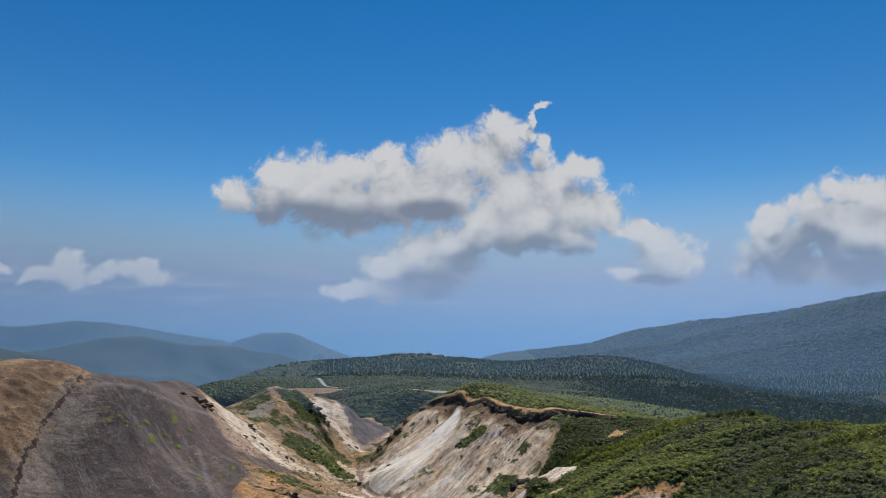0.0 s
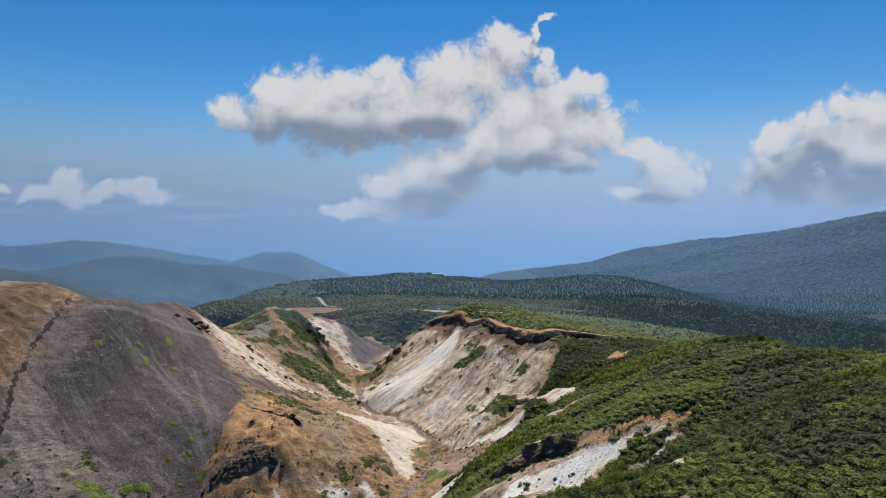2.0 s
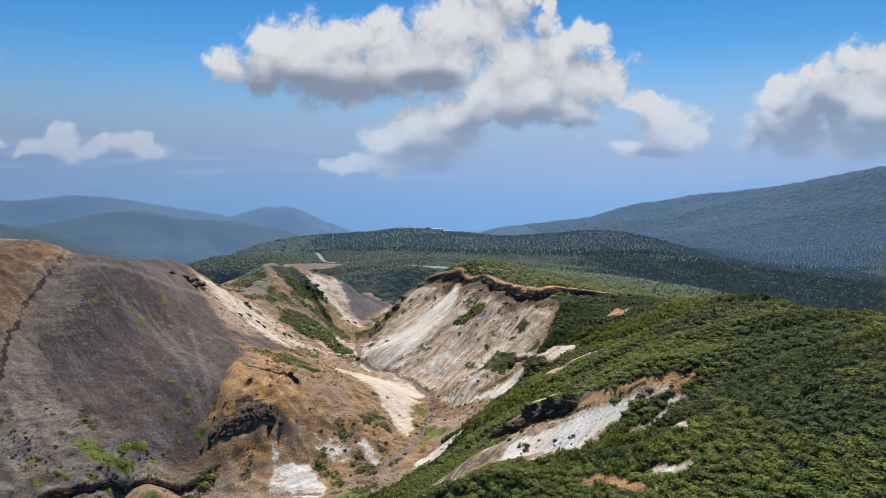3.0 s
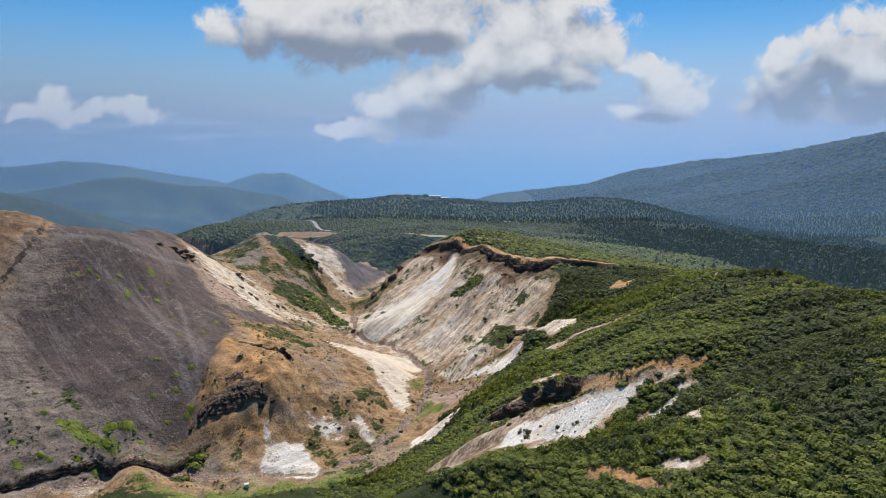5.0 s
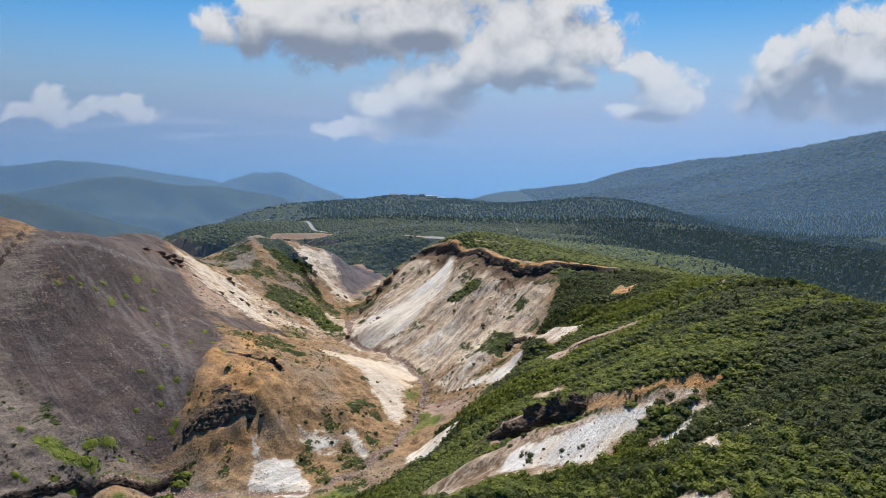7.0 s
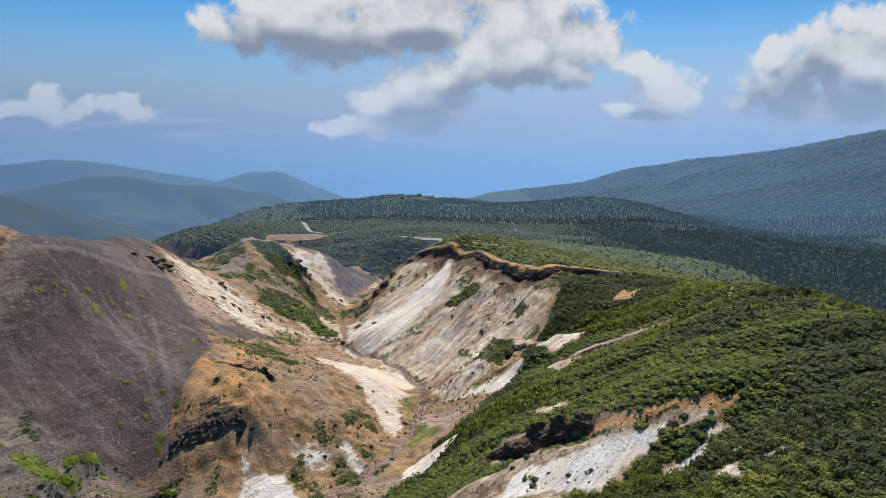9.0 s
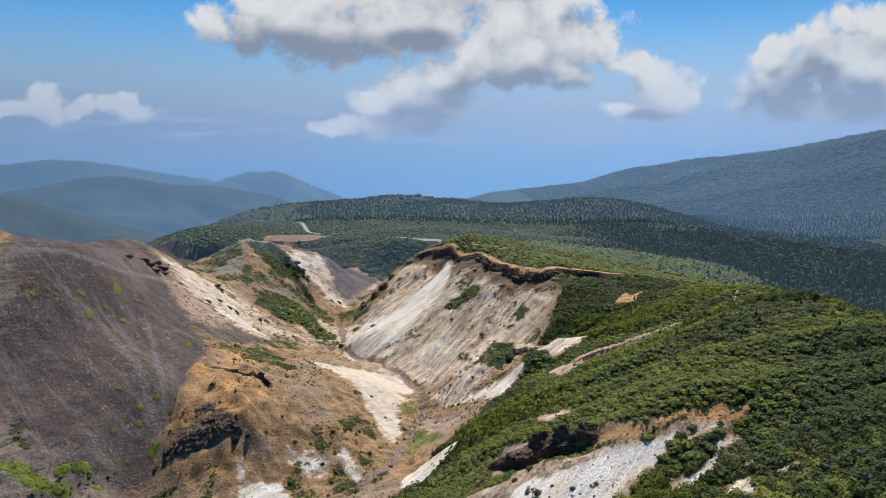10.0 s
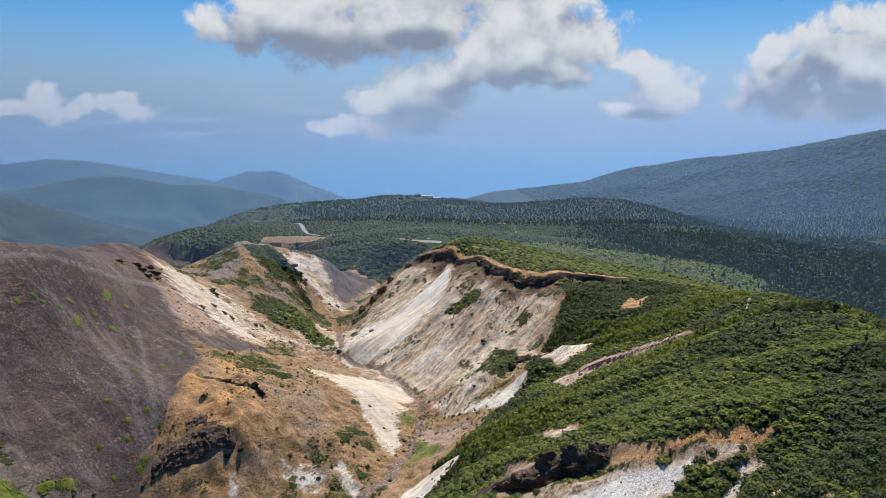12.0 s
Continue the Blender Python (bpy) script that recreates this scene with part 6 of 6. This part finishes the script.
def place_boulders():
    """Loose stones: single boulders near the scree, and rubble too small to count."""
    r = random.Random(5)
    forms = [crag_mesh("boulder", 1, 0.8, 0.7, 200 + k, m, 2, False) for k, m in enumerate((ROCK_PALE, ROCK_BROWN, ROCK_PALE, ROCK_BROWN))]
    n = 0
    while n < 26:
        x, y = r.uniform(5, 106), r.uniform(208, 262)
        k = on_grid(np.maximum(COVER["pale"], COVER["ochre"]), np.array([x]), np.array([y]))[0]
        if k < 0.6:
            continue
        s = r.choice((0.35, 0.45, 0.6, 0.6, 0.9, 1.3))
        ob = new("boulder", forms[r.randrange(4)])
        ob.matrix_basis = pose(x, y, land(x, y) + 0.2 * s, r.uniform(-20, 20), r.uniform(-20, 20), r.uniform(0, 360)) @ Matrix.Diagonal((s, s, s, 1))
        tagged(ob, "loose brown boulder on pale scree", "boulder", "boulders on the scree")
        n += 1
    v0, f0 = [], []
    for k in range(5):
        bm = bmesh.new()
        bmesh.ops.create_cube(bm, size=1.5)
        bmesh.ops.triangulate(bm, faces=bm.faces)
        q = np.random.default_rng(k + 300)
        bm.verts.ensure_lookup_table()
        v0.append(np.array([np.array(p.co) * q.uniform(0.6, 1.15) for p in bm.verts]))
        f0.append(np.array([[p.index for p in f.verts] for f in bm.faces]))
        bm.free()
    x, y = scatter(-270, 120, 205, 800, 2.6)
    c = {q: on_grid(COVER[q], x, y) for q in ("pale", "bed", "dark", "veg", "scoria", "cream")}
    want = (0.22 + 0.3 * on_grid(COVER["tan"], x, y)) * (1 - c["scoria"]) * (1 - 0.8 * c["cream"]) * (c["veg"] < 0.4) + 0.6 * c["bed"] + 0.5 * ((c["dark"] > 0.3) & (y > 300)) + 0.015 * c["scoria"]
    want *= 1.2 * smooth(fbm(x, y, 30, 4, 103), 0.05, 0.3) + 0.02
    ok = rng.uniform(0, 1, len(x)) < want
    x, y = x[ok], y[ok]
    size = np.exp(rng.normal(-1.2, 0.5, len(x)))
    for name, keep, m, label in (("rubble", slice(0, None, 2), ROCK_BROWN, "brown rubble strewn down the bare slopes"), ("pale_rubble", slice(1, None, 2), ROCK_PALE, "pale stones strewn down the bare slopes")):
        carpet(name, label, "stones", list(zip(v0, f0)), m, x[keep], y[keep], size[keep], size[keep] * 0.7, -0.1)


def cushion(x, y, sx, sy, turn):
    sx, sy = sx * 1.15, sy * 1.15
    forms = [shrub_form(46, 0.17, int(abs(x * 7 + y)) % 97)]
    v, f = forms[0]
    v = v * np.array((sx, sy, 0.5 + 0.07 * sx))
    a = radians(turn)
    px, py = x + v[:, 0] * math.cos(a) - v[:, 1] * math.sin(a), y + v[:, 0] * math.sin(a) + v[:, 1] * math.cos(a)
    pz = on_grid(MZ, px, py) + v[:, 2] * 0.9
    ob = new("cushion_plant", sheet("cushion_plant", np.stack([px, py, pz], -1), f, CUSHION, False))
    return tagged(ob, "bright green cushion plant on dark ash", "plant", "cushion plants on the ash slope")


CUSHIONS = [(-190, 325, 5, 3.2, -10), (-181, 326, 5, 3.4, -10), (-215, 320, 4, 3, -20), (-207, 319, 5, 3, -20), (-198, 318, 5, 2.5, -30), (-189, 316, 4.5, 2.5, -40), (-183, 312, 3, 2, -40), (-227, 324, 2.2, 1.6, 0), (-170, 318, 2.4, 1.6, 0),
            (-216, 301, 2.8, 1.6, 0), (-211, 300, 2, 1.4, 0), (-200, 306, 2.2, 1.5, 0), (-223, 293, 2.8, 2, 0), (-232, 303, 2.4, 1.8, 0), (-190, 305, 3.6, 2, -20), (-221, 452, 2.4, 3.6, 20), (-226, 424, 2.2, 4, 25), (-209, 432, 2.6, 1.8, 0), (-209, 452, 2, 1.4, 0),
            (-221, 435, 1.8, 1.4, 0), (-245, 423, 1.8, 1.3, 30), (-235, 433, 2, 1.4, 0), (-237, 426, 1.8, 1.3, 0), (-256, 415, 2, 1.3, 0), (-251, 423, 1.8, 1.3, 0), (-163, 424, 1.8, 2.8, 0), (-165, 404, 1.8, 1.4, 0), (-153, 412, 1.6, 1.3, 0), (-141, 398, 2, 2, 0),
            (-182, 370, 2.8, 1.5, 0), (-160, 369, 2, 1.8, 0), (-167, 361, 2, 1.8, 0), (-164, 353, 1.8, 1.5, 0), (-153, 347, 2, 2.2, 0), (-154, 343, 2, 2.2, 0), (-175, 346, 1.8, 1.4, 0), (-178, 396, 2, 1.5, 0), (-194, 420, 1.5, 1.2, 0), (-110, 417, 1.6, 1.2, 0),
            (-150, 361, 1.4, 1.3, 0), (-163, 335, 1.6, 1.2, 0), (-171, 318, 1.8, 1.4, 0)]


def fir(tall, seed):
    """A fir: tapered trunk, and a crown of drooping branch sprays in whorls."""
    r = np.random.default_rng(seed)
    top = new("fir_tree")
    bm = bmesh.new()
    bmesh.ops.create_cone(bm, cap_ends=True, segments=7, radius1=0.035 * tall, radius2=0.008 * tall, depth=tall * 0.92, matrix=Matrix.Translation((0, 0, tall * 0.44)))
    part("trunk", bm, BARK, top)
    v, f = [], []
    for k in range(13):
        z = tall * (0.08 + 0.9 * k / 13)
        rad = tall * 0.33 * (1 - k / 13.5) ** 0.85
        for a in range(8):
            q = 2 * math.pi * (a + r.uniform(-0.3, 0.3) + 0.5 * (k % 2)) / 8
            s = rad * r.uniform(0.75, 1.2)
            d, n = np.array((math.cos(q), math.sin(q), 0)), np.array((-math.sin(q), math.cos(q), 0))
            w, i = 0.36 * s + 0.05 * tall, len(v)
            z0 = z + r.uniform(-0.02, 0.02) * tall
            v += [np.array((0, 0, z0 + 0.05 * tall)), d * s * 0.55 - n * w * 0.5 + (0, 0, z0), d * s + (0, 0, z0 - 0.16 * s), d * s * 0.55 + n * w * 0.5 + (0, 0, z0)]
            f += [(i, i + 1, i + 2), (i, i + 2, i + 3)]
    i = len(v)
    v += [np.array((0.03 * tall, 0, tall * 0.88)), np.array((-0.03 * tall, 0.02 * tall, tall * 0.88)), np.array((0, -0.03 * tall, tall * 0.88)), np.array((0, 0, tall))]
    f += [(i, i + 1, i + 3), (i + 1, i + 2, i + 3), (i + 2, i, i + 3)]
    crown = new("crown", sheet("crown", np.array(v), np.array(f), CONIFER, False))
    crown.parent = top
    return tagged(top, "dark green fir standing out of the scrub", "tree", "firs on the scrub slope")


FIRS = [(151, 290), (144, 296), (140, 302), (157, 276), (139, 284), (131, 300), (128, 294), (148, 330), (160, 322), (166, 300), (118, 318), (112, 330), (168, 268), (134, 330),
        (176, 340), (182, 352), (150, 250), (172, 470), (160, 505), (190, 500), (182, 545), (168, 560), (150, 575), (205, 480), (196, 455), (140, 545)]


def plant_firs():
    models = [fir(t, s) for t, s in ((3.4, 1), (4.0, 2), (2.9, 3))]
    r = random.Random(9)
    for k, (x, y) in enumerate(FIRS):
        s = r.uniform(0.75, 1.25)
        m = pose(x, y, land(x, y) - 0.2, 0, 0, r.uniform(0, 360))
        if k < 3:
            models[k].matrix_basis = m
        else:
            copy_thing(models[k % 3], m)


def ribbon(name, line, wide, material, label, category, lift=0.5):
    """A strip of paving laid on the land."""
    pts = np.array([p[:2] for p in thicken([(*p, 0) for p in line], 6)])
    d = np.gradient(pts, axis=0)
    d /= np.linalg.norm(d, axis=1)[:, None]
    n = np.stack([-d[:, 1], d[:, 0]], 1) * wide / 2
    v = []
    for a, b in zip(pts - n, pts + n):
        za, zb = land(*a) + lift, land(*b) + lift
        v += [(*a, za), (*b, zb), (*(b + 0.3 * (b - a) / wide), zb - 2.0), (*(a - 0.3 * (b - a) / wide), za - 2.0)]
    f = []
    for k in range(len(pts) - 1):
        i = 4 * k
        f += [(i, i + 4, i + 5, i + 1), (i + 1, i + 5, i + 6, i + 2), (i + 3, i + 7, i + 4, i)]
    return tagged(new(name, sheet(name, np.array(v), np.array(f), material, False)), label, category, kind="structure")


def building(x, y, wide, deep, tall, turn, roof_material, label, windows=4, flat=False):
    top = new("building")
    top.matrix_basis = pose(x, y, land(x, y) - 0.3, 0, 0, turn)
    bm = bmesh.new()
    box(bm, -wide / 2, wide / 2, -deep / 2, deep / 2, 0, tall)
    part("wall", bm, PLASTER, top)
    bm = bmesh.new()
    o = 0.6
    if flat:
        box(bm, -wide / 2 - o, wide / 2 + o, -deep / 2 - o, deep / 2 + o, tall, tall + 0.6)
    else:
        a = [bm.verts.new(p) for p in ((-wide / 2 - o, -deep / 2 - o, tall), (wide / 2 + o, -deep / 2 - o, tall), (wide / 2 + o, deep / 2 + o, tall), (-wide / 2 - o, deep / 2 + o, tall),
                                       (-wide / 2 - o, 0, tall + deep * 0.28), (wide / 2 + o, 0, tall + deep * 0.28))]
        for q in ((0, 1, 5, 4), (2, 3, 4, 5), (0, 4, 3), (1, 2, 5), (3, 2, 1, 0)):
            bm.faces.new([a[i] for i in q])
    part("roof", bm, roof_material, top)
    for k in range(windows):
        cx = -wide / 2 + wide * (k + 0.5) / windows
        for z in ((1.0,) if tall < 5 else (1.0, 4.0)):
            bm = bmesh.new()
            w = wide / windows * 0.3
            box(bm, cx - w, cx + w, -deep / 2 - 0.06, -deep / 2 + 0.1, z, z + 1.4)
            window = part("window", bm, ROOF_PALE, top)
            bm = bmesh.new()
            box(bm, cx - 0.88 * w, cx + 0.88 * w, -deep / 2 - 0.09, -deep / 2 - 0.05, z + 0.1, z + 1.3)
            part("pane", bm, GLASS_DARK, window)
    return tagged(top, label, "building", "mountain rest houses")


def car(x, y, turn, paint, label):
    top = new("car")
    top.matrix_basis = pose(x, y, land(x, y) + 0.72, 0, 0, turn)
    bm = bmesh.new()
    box(bm, -2.1, 2.1, -0.85, 0.85, 0.35, 0.95)
    cab = box(bm, -1.5, 1.1, -0.78, 0.78, 0.95, 1.5)
    for v in cab:
        if v.co.z > 1.2:
            v.co.x *= 0.78
    part("body", bm, paint, top)
    for px in (-1.3, 1.3):
        for py in (-0.8, 0.8):
            bm = bmesh.new()
            bmesh.ops.create_cone(bm, cap_ends=True, segments=10, radius1=0.33, radius2=0.33, depth=0.22, matrix=Matrix.Translation((px, py, 0.33)) @ Matrix.Rotation(math.pi / 2, 4, "X"))
            wheel = part("wheel", bm, RUBBER, top)
            bm = bmesh.new()
            bmesh.ops.create_cone(bm, cap_ends=True, segments=10, radius1=0.2, radius2=0.2, depth=0.25, matrix=Matrix.Translation((px, py, 0.33)) @ Matrix.Rotation(math.pi / 2, 4, "X"))
            part("rim", bm, ROOF_PALE, wheel)
    bm = bmesh.new()
    box(bm, -1.2, 0.8, -0.79, 0.79, 1.02, 1.36)
    part("window_band", bm, GLASS_DARK, top)
    return tagged(top, label, "car", "cars at the roadside")


def control_box(x, y):
    """A small white cabinet by the stream: body, lid and door."""
    top = new("control_box")
    top.matrix_basis = pose(x, y, land(x, y) - 0.1, 0, 0, 20)
    bm = bmesh.new()
    box(bm, -1.1, 1.1, -0.8, 0.8, 0, 1.7)
    part("body", bm, PLASTER, top)
    bm = bmesh.new()
    box(bm, -1.25, 1.25, -0.95, 0.95, 1.7, 1.85)
    part("lid", bm, ROOF_PALE, top)
    bm = bmesh.new()
    box(bm, -0.5, 0.5, -0.84, -0.78, 0.2, 1.5)
    part("door", bm, ROOF_PALE, top)
    return tagged(top, "small white metal cabinet on the grassy stream bank", "cabinet")


def place_far_things():
    control_box(-107, 304)
    ribbon("road", ROAD, 7.5, ASPHALT, "pale grey mountain road crossing the plateau", "road", 0.6)
    ribbon("parking_pavement", [(-20, 1008), (-4, 1002), (12, 995)], 7, GRAVEL, "pale gravel parking place by the rim", "pavement", 0.6)
    ribbon("trail_pavement", [(136, 672), (142, 682), (138, 694)], 5, GRAVEL, "short pale concrete landing among scrub", "pavement", 0.5)
    ribbon("upper_trail_pavement", [(196, 868), (190, 874), (182, 878)], 6, GRAVEL, "short pale path on the green plateau", "pavement", 0.5)
    ribbon("dirt_track", [(-74, 1034), (-45, 1020), (-20, 1008)], 4, DIRT, "bare earth track leading to the parking place", "path", 0.5)
    ribbon("rim_trail", [(43, 714), (54, 694), (66, 678), (81, 662)], 2.5, DIRT, "reddish earth path over the green rim", "path", 0.5)
    ribbon("west_landing_pavement", [(-464, 1600), (-452, 1604), (-440, 1605)], 7, GRAVEL, "short pale gravel strip on the far plateau", "pavement", 0.8)
    ribbon("wood_clearing_pavement", [(175, 1330), (169, 1270), (165, 1215)], 6, GRAVEL, "pale clearing track between dark firs", "pavement", 1.2)
    ribbon("high_clearing_pavement", [(148, 1440), (160, 1437), (173, 1434)], 7, GRAVEL, "pale clearing in the high woods", "pavement", 1.2)
    ribbon("crest_trail", [(172, 372), (180, 384), (190, 396), (196, 404)], 1.3, DIRT, "narrow bare footpath over the green crest", "path", 0.5)
    car(-212, 1176, -35, CAR_DARK, "dark car standing on the mountain road")
    car(-196, 1165, -35, CAR_RED, "red car standing on the mountain road")
    car(-8, 1010, 20, CAR_WHITE, "white car on the gravel parking place")
    building(60, 1000, 12, 8, 3.2, 15, ROOF_PALE, "small white rest house with a pale flat roof", 4, True)
    for x, y, w, d, h, t, m, flat in ((-150, 2120, 26, 14, 6.5, 10, ROOFING, False), (-115, 2130, 18, 12, 5, -8, ROOFING, False), (-185, 2105, 14, 10, 4.5, 20, ROOF_PALE, False), (-95, 2105, 16, 9, 4, 0, ROOFING, False),
                                      (-20, 2150, 40, 16, 9, 5, ROOF_PALE, True), (14, 2158, 26, 14, 7, 0, ROOF_PALE, True), (-205, 2090, 12, 9, 4, 0, ROOFING, False)):
        building(x, y, w, d, h, t, m, "white walled mountain lodge among the far woods", 6, flat)


BUSHES = [(36, 229, 2.1), (35, 226, 1.7), (47, 224, 1.2), (54, 221, 1.1), (78, 221, 2.0), (82, 222, 2.2), (86, 223, 1.8), (74, 218, 1.6), (90, 217, 1.9), (84, 212, 1.5), (33, 232, 1.3),
          (36, 246, 1.8), (41, 249, 1.9), (30, 243, 1.5), (94, 221, 1.4), (79, 209, 1.4), (-57, 392, 2.0), (-63, 388, 1.6), (-70, 384, 1.5), (-48, 398, 1.6), (-83, 372, 1.5), (-60, 374, 1.6), (-40, 380, 1.7), (-92, 380, 1.4), (-66, 366, 1.5), (-54, 362, 1.3), (-75, 377, 1.2), (-98, 366, 1.1), (-35, 392, 1.4), (-50, 408, 1.3),
          (20, 470, 1.6), (34, 486, 1.8), (48, 500, 1.7), (58, 520, 1.5), (12, 460, 1.4), (70, 540, 1.6), (40, 520, 1.3), (28, 452, 1.5), (-4, 470, 1.3),
          (148, 364, 2.0), (139, 376, 2.2), (128, 383, 1.8), (118, 396, 2.1), (104, 404, 2.0), (90, 402, 1.8), (112, 402, 1.6), (144, 386, 1.7), (98, 396, 1.4), (86, 392, 1.7)]


def bush(x, y, size):
    v, f = shrub_form(60, 0.22, int(x * 3 + y) % 89)
    ob = new("bush", sheet("bush", v * np.array((size, size, size * 0.85)), f, PINE, False))
    ob.matrix_basis = pose(x, y, land(x, y) - 0.1 * size, 0, 0, (x * 37 + y * 11) % 360)
    return tagged(ob, "single dark green bush on bare ground", "bush", "bushes on bare ground")


# ---------------------------------------------------------------- build
grow_scrub()
grow_tufts()
grow_dry_tufts()
grow_forest()
grow_far_woods()
place_outcrops()
place_boulders()
for c in CUSHIONS:
    cushion(*c)
for b in BUSHES:
    bush(*b)
plant_firs()
place_far_things()
